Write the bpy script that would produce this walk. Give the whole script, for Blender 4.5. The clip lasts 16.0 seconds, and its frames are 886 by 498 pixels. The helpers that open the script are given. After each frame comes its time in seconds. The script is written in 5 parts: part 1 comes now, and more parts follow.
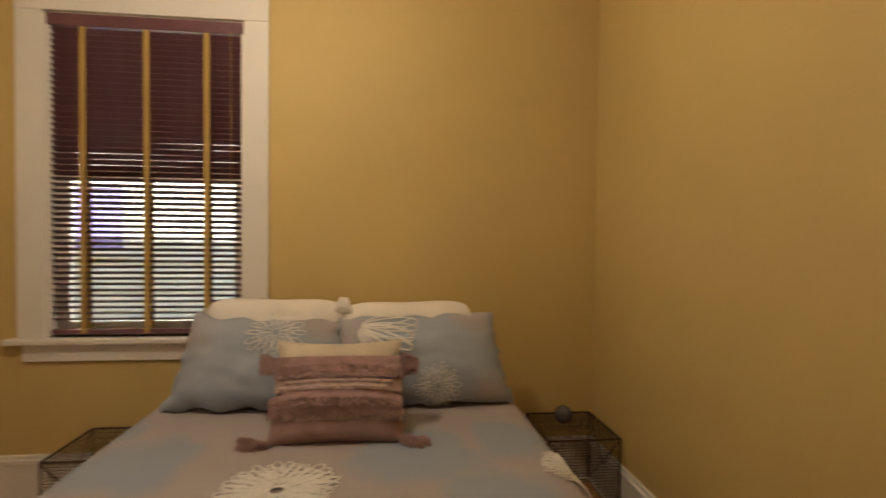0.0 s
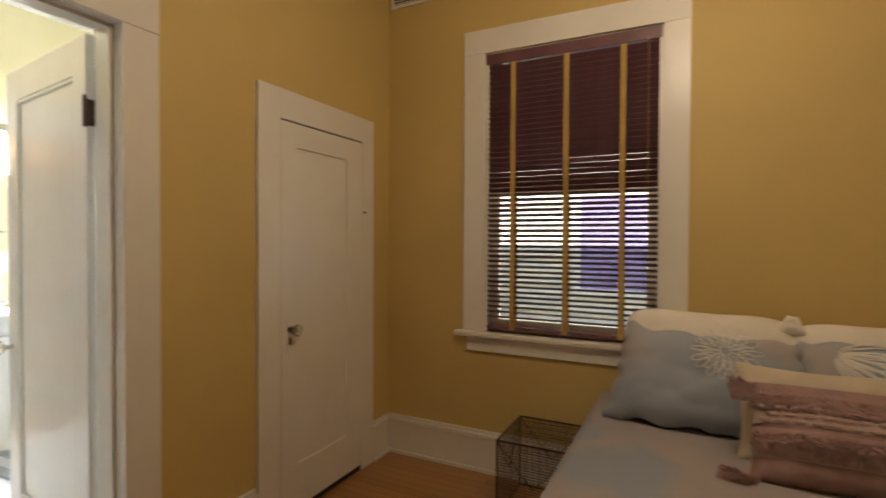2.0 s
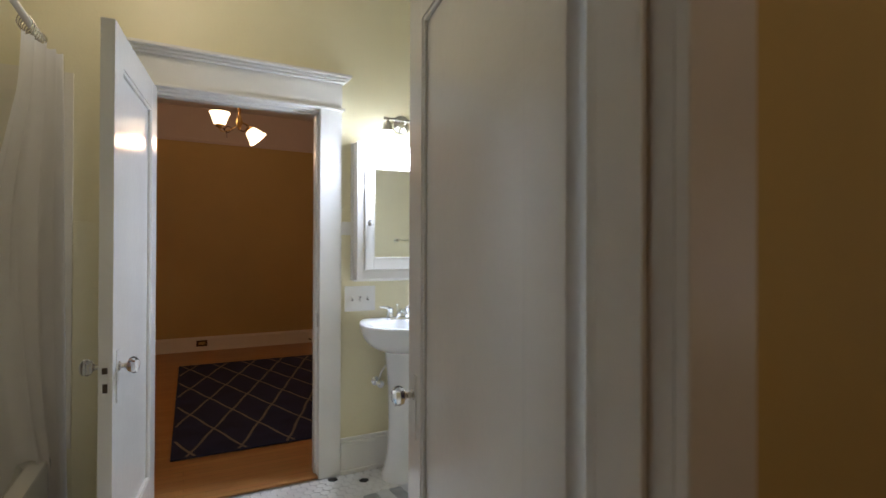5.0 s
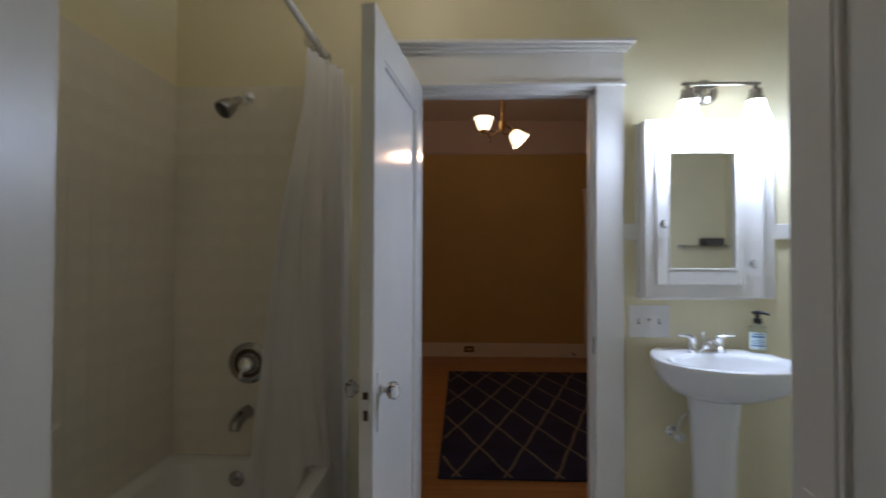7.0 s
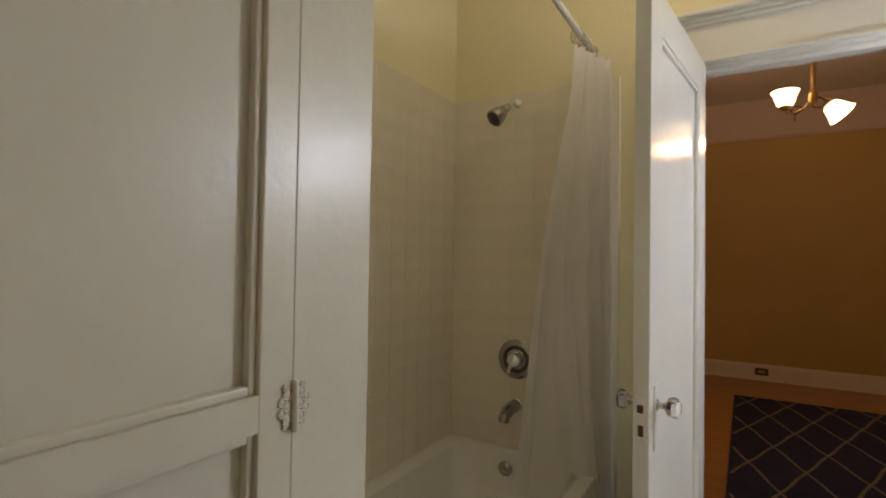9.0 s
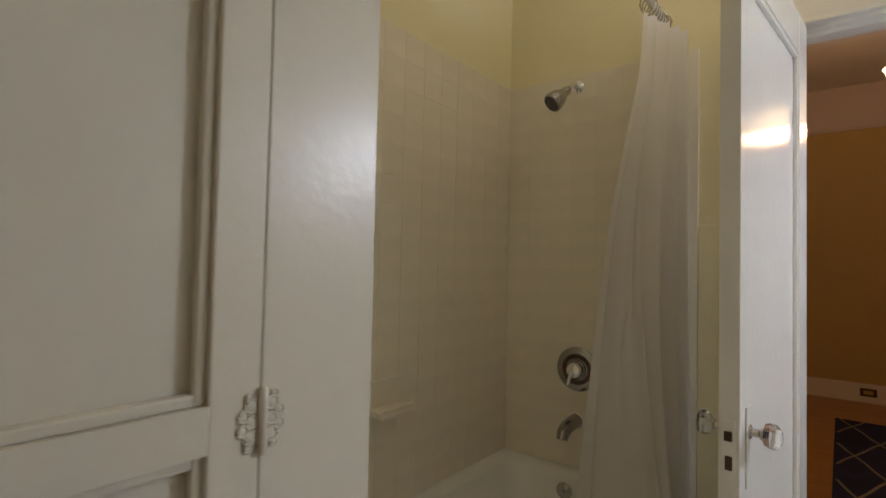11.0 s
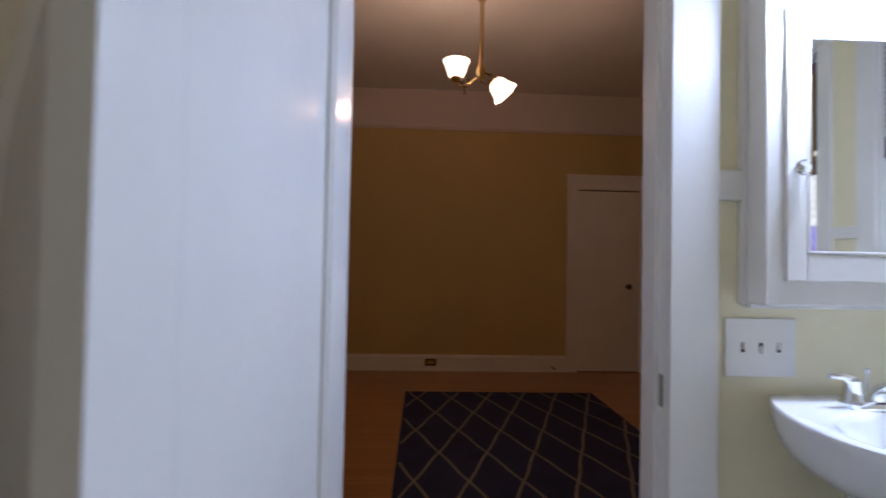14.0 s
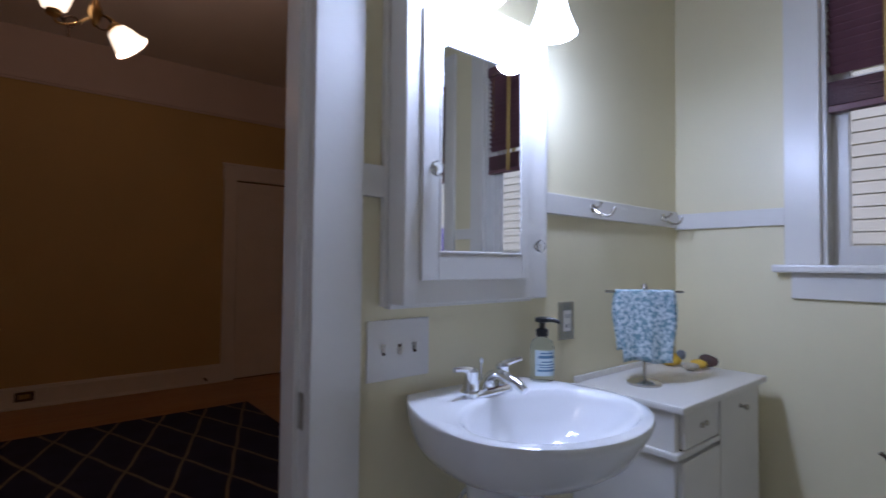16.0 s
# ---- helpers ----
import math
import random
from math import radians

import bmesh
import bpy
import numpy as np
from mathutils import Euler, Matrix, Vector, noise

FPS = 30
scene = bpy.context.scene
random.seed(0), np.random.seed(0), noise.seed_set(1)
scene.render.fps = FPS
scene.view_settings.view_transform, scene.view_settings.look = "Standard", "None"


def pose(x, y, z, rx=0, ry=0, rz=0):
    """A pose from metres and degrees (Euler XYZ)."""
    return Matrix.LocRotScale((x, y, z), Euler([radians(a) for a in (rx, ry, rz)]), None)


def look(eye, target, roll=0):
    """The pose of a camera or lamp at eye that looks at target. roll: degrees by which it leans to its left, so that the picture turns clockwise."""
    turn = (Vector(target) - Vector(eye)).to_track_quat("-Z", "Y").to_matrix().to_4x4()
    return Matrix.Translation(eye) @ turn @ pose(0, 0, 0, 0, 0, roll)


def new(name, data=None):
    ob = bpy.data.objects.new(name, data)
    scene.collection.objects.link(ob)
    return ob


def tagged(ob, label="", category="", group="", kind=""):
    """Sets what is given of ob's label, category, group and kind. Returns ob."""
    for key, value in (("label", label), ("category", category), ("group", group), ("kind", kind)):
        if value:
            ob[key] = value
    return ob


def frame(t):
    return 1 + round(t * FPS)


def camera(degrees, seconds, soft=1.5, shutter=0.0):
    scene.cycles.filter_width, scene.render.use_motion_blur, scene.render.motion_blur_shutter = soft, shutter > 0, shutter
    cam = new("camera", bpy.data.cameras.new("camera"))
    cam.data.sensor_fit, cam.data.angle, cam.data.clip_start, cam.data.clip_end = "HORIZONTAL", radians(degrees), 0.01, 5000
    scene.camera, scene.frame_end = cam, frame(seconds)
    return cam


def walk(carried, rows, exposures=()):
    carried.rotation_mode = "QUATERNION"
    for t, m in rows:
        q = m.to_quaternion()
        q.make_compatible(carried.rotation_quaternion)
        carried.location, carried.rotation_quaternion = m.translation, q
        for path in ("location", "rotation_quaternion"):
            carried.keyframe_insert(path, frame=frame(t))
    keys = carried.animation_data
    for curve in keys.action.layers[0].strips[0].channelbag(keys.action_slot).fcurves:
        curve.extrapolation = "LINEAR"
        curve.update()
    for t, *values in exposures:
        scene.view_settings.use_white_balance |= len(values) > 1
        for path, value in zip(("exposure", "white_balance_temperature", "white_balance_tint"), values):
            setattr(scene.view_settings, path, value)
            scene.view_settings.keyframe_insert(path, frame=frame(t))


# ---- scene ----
cam = camera(83.5, 16.0, shutter=0.5)
PATH = [
    (0, (0.055, -0.049, 1.301), (0.275, 1.938, 1.256), 0.6),
    (0.5, (-0.062, -0.053, 1.298), (-0.199, 1.942, 1.258), 0.4),
    (1, (-0.22, -0.071, 1.3), (-0.674, 1.876, 1.265), 0.4),
    (1.5, (-0.386, -0.093, 1.308), (-1.078, 1.783, 1.274), 0.4),
    (2, (-0.534, -0.091, 1.317), (-1.425, 1.699, 1.28), 0.3),
    (2.5, (-0.681, -0.018, 1.313), (-1.837, 1.614, 1.283), 0.1),
    (3, (-0.884, 0.045, 1.306), (-2.292, 1.465, 1.277), 0.1),
    (3.5, (-1.149, 0.081, 1.32), (-2.692, 1.354, 1.297), 0.2),
    (3.7, (-1.249, 0.11, 1.318), (-2.822, 1.344, 1.295), 0.3),
    (5.8, (-2.122, 0.506, 1.229), (-4.017, 1.146, 1.255), -0.2),
    (6, (-2.179, 0.506, 1.242), (-4.1, 1.061, 1.267), -0.3),
    (6.5, (-2.279, 0.463, 1.254), (-4.258, 0.748, 1.284), -0.0),
    (7, (-2.338, 0.445, 1.262), (-4.337, 0.387, 1.3), 0.2),
    (7.5, (-2.34, 0.426, 1.262), (-4.299, 0.027, 1.307), 0.4),
    (8, (-2.341, 0.407, 1.252), (-4.231, -0.246, 1.293), 0.7),
    (8.5, (-2.363, 0.394, 1.246), (-4.17, -0.463, 1.287), 0.8),
    (9, (-2.378, 0.406, 1.248), (-4.092, -0.623, 1.291), 0.9),
    (9.5, (-2.375, 0.395, 1.262), (-3.994, -0.777, 1.302), 1.2),
    (9.7, (-2.379, 0.393, 1.26), (-3.974, -0.813, 1.299), 1.4),
    (11.8, (-2.785, 0.321, 1.193), (-4.347, -0.927, 1.254), 1.1),
    (12, (-2.857, 0.313, 1.19), (-4.422, -0.931, 1.242), 0.9),
    (12.5, (-3.022, 0.36, 1.182), (-4.691, -0.741, 1.233), 0.9),
    (13, (-3.147, 0.379, 1.193), (-5.019, -0.322, 1.238), 1.1),
    (13.5, (-3.28, 0.404, 1.165), (-5.263, 0.15, 1.213), 1.2),
    (14, (-3.394, 0.453, 1.183), (-5.391, 0.549, 1.232), 1.1),
    (14.5, (-3.48, 0.516, 1.185), (-5.44, 0.914, 1.237), 1.1),
    (15, (-3.553, 0.534, 1.198), (-5.407, 1.28, 1.256), 1.0),
    (15.5, (-3.584, 0.565, 1.194), (-5.284, 1.617, 1.252), 0.9),
    (16, (-3.59, 0.606, 1.195), (-5.127, 1.885, 1.249), 0.6),
]
EXPOSURES = [(0, 1.88, 6600, 9), (0.5, 1.66, 6650, 9), (1.0, 1.65, 6700, 9), (1.5, 1.55, 6800, 9), (2.0, 1.45, 6750, 9), (2.5, 1.4, 6700, 9), (3.0, 0.9, 6550, 10), (3.5, 0.25, 6450, 12), (6.0, -0.45, 6250, 14),
             (6.5, -0.8, 6050, 15), (7.0, -0.85, 5950, 15), (7.5, -0.55, 6250, 15), (8.0, -0.2, 6900, 14), (9.0, -0.05, 7450, 14), (12.0, -0.1, 6700, 16), (12.5, 0.05, 6400, 17), (13.0, 0.15, 6150, 19), (13.5, 0.05, 5850, 20), (14.0, -0.3, 5580, 20), (15.0, -0.8, 5430, 22), (16.0, -1.28, 5450, 24)]
walk(cam, [(t, look(eye, target, roll)) for t, eye, target, roll in PATH], EXPOSURES)

# ---- world and lights ----
world = bpy.data.worlds.new("world")
scene.world = world
world.use_nodes = True
wn = world.node_tree
sky = wn.nodes.new("ShaderNodeTexSky")
sky.sky_type = "NISHITA"
sky.sun_disc = False
sky.sun_elevation, sky.sun_rotation = radians(36), radians(166)
wn.links.new(sky.outputs[0], wn.nodes["Background"].inputs[0])
wn.nodes["Background"].inputs[1].default_value = 0.15


def lamp(name, kind, energy, colour, m, size=0.05):
    d = bpy.data.lights.new(name, kind)
    d.energy, d.color = energy, colour
    if kind == "SUN":
        d.angle = size
    else:
        d.shadow_soft_size = size
    ob = new(name, d)
    ob.matrix_world = m
    return ob


lamp("sun", "SUN", 4.7, (1, 0.98, 0.95), look((2, -8, 6), (0, 0, 0)), radians(0.5))
WARM, COOL, AMBER, CREAM = (1.0, 0.80, 0.60), (0.66, 0.78, 1.0), (1.0, 0.605, 0.35), (1.0, 0.86, 0.64)
lamp("bedroom_bulb", "POINT", 10.2, WARM, pose(-0.5, 1.1, 2.55), 0.09)
lamp("bath_bulb", "POINT", 5.4, CREAM, pose(-3.96, 0.30, 2.66), 0.08)
lamp("vanity_bulb", "POINT", 29, COOL, pose(-4.43, 1.405, 1.80), 0.05)
lamp("vanity_bulb", "POINT", 29, COOL, pose(-4.43, 1.685, 1.80), 0.05)
lamp("pendant_bulb", "POINT", 18, AMBER, pose(-6.45, 0.657, 2.43), 0.03)
lamp("pendant_bulb", "POINT", 12, AMBER, pose(-6.42, 0.942, 2.13), 0.03)


# ---- materials ----
def mat(name, col, rough=0.5, metal=0.0, var=0.08, scale=3.0, fine=60.0, bump=0.03, spec=0.5, coat=0.0, second=None, mix=0.5):
    """Principled surface, its colour varied at a wide and a fine scale, with a fine relief."""
    m = bpy.data.materials.new(name)
    m.use_nodes = True
    nt = m.node_tree
    b = nt.nodes["Principled BSDF"]
    b.inputs["Metallic"].default_value = metal
    b.inputs["Specular IOR Level"].default_value = spec
    b.inputs["Coat Weight"].default_value = coat
    tc = nt.nodes.new("ShaderNodeTexCoord")
    wide = nt.nodes.new("ShaderNodeTexNoise")
    wide.inputs["Scale"].default_value, wide.inputs["Detail"].default_value = scale, 5
    grain = nt.nodes.new("ShaderNodeTexNoise")
    grain.inputs["Scale"].default_value, grain.inputs["Detail"].default_value = fine, 4
    for n in (wide, grain):
        nt.links.new(tc.outputs["Object"], n.inputs["Vector"])
    ramp = nt.nodes.new("ShaderNodeValToRGB")
    other = second or col
    lo = [max(0, c * (1 - var)) for c in col]
    hi = [min(1, c * (1 + var)) for c in other]
    ramp.color_ramp.elements[0].color, ramp.color_ramp.elements[1].color = (*lo, 1), (*hi, 1)
    ramp.color_ramp.elements[0].position, ramp.color_ramp.elements[1].position = 0.5 - mix * 0.4, 0.5 + mix * 0.4
    nt.links.new(wide.outputs["Fac"], ramp.inputs[0])
    mul = nt.nodes.new("ShaderNodeMix")
    mul.data_type, mul.blend_type = "RGBA", "MULTIPLY"
    mul.inputs["Factor"].default_value = var
    nt.links.new(ramp.outputs[0], mul.inputs["A"])
    nt.links.new(grain.outputs["Color"], mul.inputs["B"])
    nt.links.new(mul.outputs["Result"], b.inputs["Base Color"])
    rr = nt.nodes.new("ShaderNodeMapRange")
    rr.inputs["To Min"].default_value, rr.inputs["To Max"].default_value = max(0.02, rough * 0.85), min(1, rough * 1.15)
    nt.links.new(wide.outputs["Fac"], rr.inputs["Value"])
    nt.links.new(rr.outputs[0], b.inputs["Roughness"])
    if bump:
        bp = nt.nodes.new("ShaderNodeBump")
        bp.inputs["Strength"].default_value, bp.inputs["Distance"].default_value = bump * 4, 0.004
        nt.links.new(grain.outputs["Fac"], bp.inputs["Height"])
        nt.links.new(bp.outputs[0], b.inputs["Normal"])
    return m


def wood_floor(name, a, b_col, along_x):
    """Oak strips: each strip has its own tone, with grain along it and thin dark joints."""
    m = mat(name, a, 0.32, bump=0.0)
    nt = m.node_tree
    b = nt.nodes["Principled BSDF"]
    tc = nt.nodes.new("ShaderNodeTexCoord")
    mp = nt.nodes.new("ShaderNodeMapping")
    if not along_x:
        mp.inputs["Rotation"].default_value = (0, 0, radians(90))
    nt.links.new(tc.outputs["Object"], mp.inputs["Vector"])
    br = nt.nodes.new("ShaderNodeTexBrick")
    br.inputs["Color1"].default_value, br.inputs["Color2"].default_value = (*a, 1), (*b_col, 1)
    br.inputs["Mortar"].default_value = (a[0] * 0.35, a[1] * 0.3, a[2] * 0.3, 1)
    br.inputs["Scale"].default_value, br.inputs["Mortar Size"].default_value = 1.0, 0.0012
    br.inputs["Brick Width"].default_value, br.inputs["Row Height"].default_value = 1.1, 0.057
    br.offset = 0.37
    nt.links.new(mp.outputs[0], br.inputs["Vector"])
    st = nt.nodes.new("ShaderNodeMapping")
    st.inputs["Scale"].default_value = (3, 70, 3)
    nt.links.new(mp.outputs[0], st.inputs["Vector"])
    gr = nt.nodes.new("ShaderNodeTexNoise")
    gr.inputs["Scale"].default_value, gr.inputs["Detail"].default_value = 1.2, 6
    nt.links.new(st.outputs[0], gr.inputs["Vector"])
    mx = nt.nodes.new("ShaderNodeMix")
    mx.data_type, mx.blend_type = "RGBA", "MULTIPLY"
    mx.inputs["Factor"].default_value = 0.45
    nt.links.new(br.outputs["Color"], mx.inputs["A"])
    nt.links.new(gr.outputs["Color"], mx.inputs["B"])
    nt.links.new(mx.outputs["Result"], b.inputs["Base Color"])
    bp = nt.nodes.new("ShaderNodeBump")
    bp.inputs["Strength"].default_value, bp.inputs["Distance"].default_value = 0.3, 0.002
    nt.links.new(br.outputs["Fac"], bp.inputs["Height"])
    bp.invert = True
    nt.links.new(bp.outputs[0], b.inputs["Normal"])
    return m


def glow(name, col, strength):
    m = bpy.data.materials.new(name)
    m.use_nodes = True
    b = m.node_tree.nodes["Principled BSDF"]
    b.inputs["Base Color"].default_value = (0.9, 0.88, 0.84, 1)
    b.inputs["Roughness"].default_value = 0.25
    b.inputs["Emission Color"].default_value = (*col, 1)
    b.inputs["Emission Strength"].default_value = strength
    return m


def glass(name, col=(1, 1, 1), rough=0.0, ior=1.5):
    m = bpy.data.materials.new(name)
    m.use_nodes = True
    b = m.node_tree.nodes["Principled BSDF"]
    b.inputs["Base Color"].default_value = (*col, 1)
    b.inputs["Roughness"].default_value = rough
    b.inputs["IOR"].default_value = ior
    b.inputs["Transmission Weight"].default_value = 1.0
    return m


M_OCHRE = mat("ochre_wall_paint", (0.61, 0.455, 0.172), 0.62, var=0.05, scale=1.3, fine=90, bump=0.05)
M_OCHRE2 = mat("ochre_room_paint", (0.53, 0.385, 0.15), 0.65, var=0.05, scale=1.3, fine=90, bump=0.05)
M_CREAM = mat("cream_bath_paint", (0.81, 0.735, 0.49), 0.42, var=0.04, scale=1.5, fine=90, bump=0.04)
M_TRIM = mat("white_gloss_paint", (0.79, 0.76, 0.70), 0.3, var=0.03, scale=4, fine=50, bump=0.03)
M_DOOR = mat("white_door_paint", (0.80, 0.78, 0.73), 0.16, var=0.03, scale=3, fine=45, bump=0.04)
# cream darkened below the trim, so the cabinet's weaker light is in its paint
M_CAB = mat("dimmed_cream_cabinet_paint", (0.62, 0.58, 0.485), 0.32, var=0.015, scale=1.4, fine=45, bump=0.04)
M_CEIL = mat("ceiling_paint", (0.78, 0.76, 0.72), 0.8, var=0.03, scale=2, fine=80, bump=0.05)
M_FRIEZE = mat("frieze_paint", (0.62, 0.54, 0.50), 0.75, var=0.04, scale=2, fine=80, bump=0.05)
M_OAK = wood_floor("oak_strip_floor", (0.42, 0.20, 0.065), (0.50, 0.26, 0.09), True)
M_OAK2 = wood_floor("oak_room_floor", (0.42, 0.19, 0.06), (0.50, 0.25, 0.085), False)
M_CHROME = mat("chrome", (0.85, 0.86, 0.88), 0.08, 1.0, var=0.03, bump=0)
M_NICKEL = mat("brushed_nickel", (0.55, 0.52, 0.47), 0.25, 1.0, var=0.06, bump=0)
# chrome for the tub fittings, a dark room's reflection put into its colour
M_DIMCHROME = mat("dimmed_chrome", (0.42, 0.41, 0.40), 0.16, 1.0, var=0.06, bump=0)
M_BRASS = mat("aged_brass", (0.58, 0.40, 0.17), 0.3, 1.0, var=0.1, scale=20, bump=0)
M_BRONZE = mat("dark_bronze_and_gap_shade", (0.10, 0.065, 0.045), 0.4, 0.8, var=0.12, scale=20, bump=0.02)
M_PORC = mat("white_porcelain", (0.84, 0.84, 0.83), 0.07, var=0.01, bump=0, coat=0.4)
M_TUB = mat("white_enamel", (0.80, 0.79, 0.74), 0.1, var=0.02, bump=0, coat=0.3)
M_TILE = mat("glazed_wall_tile", (0.82, 0.755, 0.62), 0.24, var=0.03, scale=9, fine=30, bump=0.01, coat=0.1)
M_GROUT = mat("cream_grout", (0.80, 0.735, 0.60), 0.8, var=0.05, fine=120, bump=0.05)
M_HEXW = mat("white_floor_tile", (0.78, 0.78, 0.77), 0.22, var=0.04, scale=14, fine=60, bump=0.02)
M_HEXB = mat("black_floor_tile", (0.016, 0.017, 0.02), 0.22, var=0.2, scale=14, bump=0.02)
M_FGROUT = mat("grey_floor_grout", (0.42, 0.41, 0.40), 0.85, var=0.15, scale=6, fine=120, bump=0.06)
# mahogany with the purple cast of daylight mixed into its base colour
M_SLAT = mat("daylit_mahogany_slat", (0.17, 0.075, 0.088), 0.32, var=0.2, scale=8, fine=80, bump=0.03)
M_TAPE = mat("gold_ladder_tape", (0.50, 0.33, 0.10), 0.85, var=0.12, fine=200, bump=0.08)
M_GLASS = glass("window_glass", (0.96, 0.98, 0.98), 0.0, 1.45)
M_CRYSTAL = glass("knob_glass", (0.97, 0.98, 0.98), 0.02, 1.5)
M_MIRROR = mat("mirror_silver", (0.93, 0.94, 0.94), 0.02, 1.0, var=0.0, bump=0)
M_SHADE = glow("lit_vanity_shade", (0.80, 0.90, 1.0), 22)
M_SHADE2 = glow("lit_tulip_shade", (1.0, 0.74, 0.45), 4.2)
M_SPRAY = mat("grey_spray_face", (0.07, 0.07, 0.075), 0.4, var=0.2, scale=60, bump=0.1)
M_BLACK = mat("black_plastic_and_gap_shade", (0.012, 0.012, 0.013), 0.3, var=0.1, bump=0)
M_RUGN = mat("navy_rug_pile", (0.030, 0.034, 0.075), 0.95, var=0.25, scale=5, fine=300, bump=0.2, spec=0.1)
M_RUGL = mat("beige_rug_pile", (0.24, 0.19, 0.145), 0.95, var=0.15, scale=8, fine=300, bump=0.2, spec=0.1)
M_LINEN = mat("white_pillow_cotton", (0.84, 0.79, 0.71), 0.9, var=0.05, scale=6, fine=250, bump=0.06, spec=0.2)


def patched(name, ground, patch, spots, edge=0.10):
    """Printed cloth: ragged patches of a second colour round the spots (x, y or z, radius), on a plain ground."""
    m = mat(name, ground, 0.8, var=0.05, scale=5, fine=260, bump=0.07, spec=0.25)
    nt = m.node_tree
    mul = [n for n in nt.nodes if n.type == "MIX"][0]
    ramp = [n for n in nt.nodes if n.type == "VALTORGB"][0]
    tc = [n for n in nt.nodes if n.type == "TEX_COORD"][0]
    ns = nt.nodes.new("ShaderNodeTexNoise")
    ns.inputs["Scale"].default_value, ns.inputs["Detail"].default_value = 7.0, 5
    nt.links.new(tc.outputs["Object"], ns.inputs["Vector"])
    wob = nt.nodes.new("ShaderNodeMath")
    wob.operation, wob.inputs[1].default_value = "MULTIPLY_ADD", edge * 2.6
    wob.inputs[2].default_value = -edge * 1.3
    nt.links.new(ns.outputs["Fac"], wob.inputs[0])
    total = None
    for centre, r in spots:
        d = nt.nodes.new("ShaderNodeVectorMath")
        d.operation = "DISTANCE"
        d.inputs[1].default_value = centre
        nt.links.new(tc.outputs["Object"], d.inputs[0])
        sub = nt.nodes.new("ShaderNodeMath")
        sub.operation, sub.inputs[1].default_value = "SUBTRACT", r
        nt.links.new(d.outputs["Value"], sub.inputs[0])
        if total is None:
            total = sub
        else:
            mn = nt.nodes.new("ShaderNodeMath")
            mn.operation = "MINIMUM"
            nt.links.new(total.outputs[0], mn.inputs[0])
            nt.links.new(sub.outputs[0], mn.inputs[1])
            total = mn
    add = nt.nodes.new("ShaderNodeMath")
    add.operation = "ADD"
    nt.links.new(total.outputs[0], add.inputs[0])
    nt.links.new(wob.outputs[0], add.inputs[1])
    mr = nt.nodes.new("ShaderNodeMapRange")
    mr.inputs["From Min"].default_value, mr.inputs["From Max"].default_value = -0.05, 0.03
    mr.inputs["To Min"].default_value, mr.inputs["To Max"].default_value = 0.85, 0.0
    nt.links.new(add.outputs[0], mr.inputs["Value"])
    mix = nt.nodes.new("ShaderNodeMix")
    mix.data_type = "RGBA"
    mix.inputs["B"].default_value = (*patch, 1)
    nt.links.new(ramp.outputs[0], mix.inputs["A"])
    nt.links.new(mr.outputs[0], mix.inputs["Factor"])
    nt.links.new(mix.outputs["Result"], mul.inputs["A"])
    return m


M_SPREAD = patched("taupe_blue_bedspread", (0.385, 0.345, 0.335), (0.285, 0.335, 0.405), [((0.62, 0.22, 0.58), 0.16), ((-0.60, 0.10, 0.58), 0.20), ((0.30, 0.12, 0.58), 0.22), ((0.52, -0.20, 0.58), 0.18), ((-0.45, -0.45, 0.58), 0.20), ((0.1, -0.7, 0.58), 0.22), ((-0.8, 0.4, 0.5), 0.14)])
M_SHAM = patched("blue_taupe_sham", (0.345, 0.385, 0.45), (0.41, 0.365, 0.35), [((0.24, -0.06, 0.17), 0.09), ((-0.30, -0.06, 0.12), 0.10), ((0.30, -0.06, -0.15), 0.07)], 0.08)
M_EMBR = mat("white_embroidery", (0.80, 0.78, 0.74), 0.85, var=0.06, scale=30, fine=300, bump=0.1)
M_MAUVE = mat("mauve_woven_cotton", (0.40, 0.26, 0.25), 0.95, var=0.14, scale=18, fine=260, bump=0.2, spec=0.15)
M_MAUVE2 = mat("pale_mauve_fringe", (0.55, 0.41, 0.38), 0.95, var=0.14, scale=18, fine=260, bump=0.2, spec=0.15)
M_CURTAIN = mat("white_curtain_fabric", (0.88, 0.86, 0.83), 0.7, var=0.03, scale=6, fine=300, bump=0.04)
nt = M_CURTAIN.node_tree
tr = nt.nodes.new("ShaderNodeBsdfTranslucent")
tr.inputs[0].default_value = (0.85, 0.82, 0.78, 1)
mx = nt.nodes.new("ShaderNodeMixShader")
mx.inputs[0].default_value = 0.28
nt.links.new(nt.nodes["Principled BSDF"].outputs[0], mx.inputs[1])
nt.links.new(tr.outputs[0], mx.inputs[2])
clear = nt.nodes.new("ShaderNodeBsdfTransparent")
sheer = nt.nodes.new("ShaderNodeMixShader")
sheer.inputs[0].default_value = 0.05
nt.links.new(mx.outputs[0], sheer.inputs[1])
nt.links.new(clear.outputs[0], sheer.inputs[2])
nt.links.new(sheer.outputs[0], nt.nodes["Material Output"].inputs[0])
M_SIDING = mat("cream_lap_siding", (0.76, 0.72, 0.62), 0.7, var=0.06, scale=2, fine=40, bump=0.05)
# the sky's violet-blue reflection is put into this glass's base colour
M_SKYGLASS = mat("far_glass_sky_reflection", (0.34, 0.29, 0.60), 0.15, var=0.2, bump=0)
M_GRASS = mat("side_yard_grass", (0.06, 0.09, 0.03), 0.9, var=0.4, scale=6, fine=80, bump=0.3)
M_ROOF = mat("grey_roof_shingle", (0.10, 0.09, 0.10), 0.9, var=0.2, scale=6, fine=60, bump=0.2)


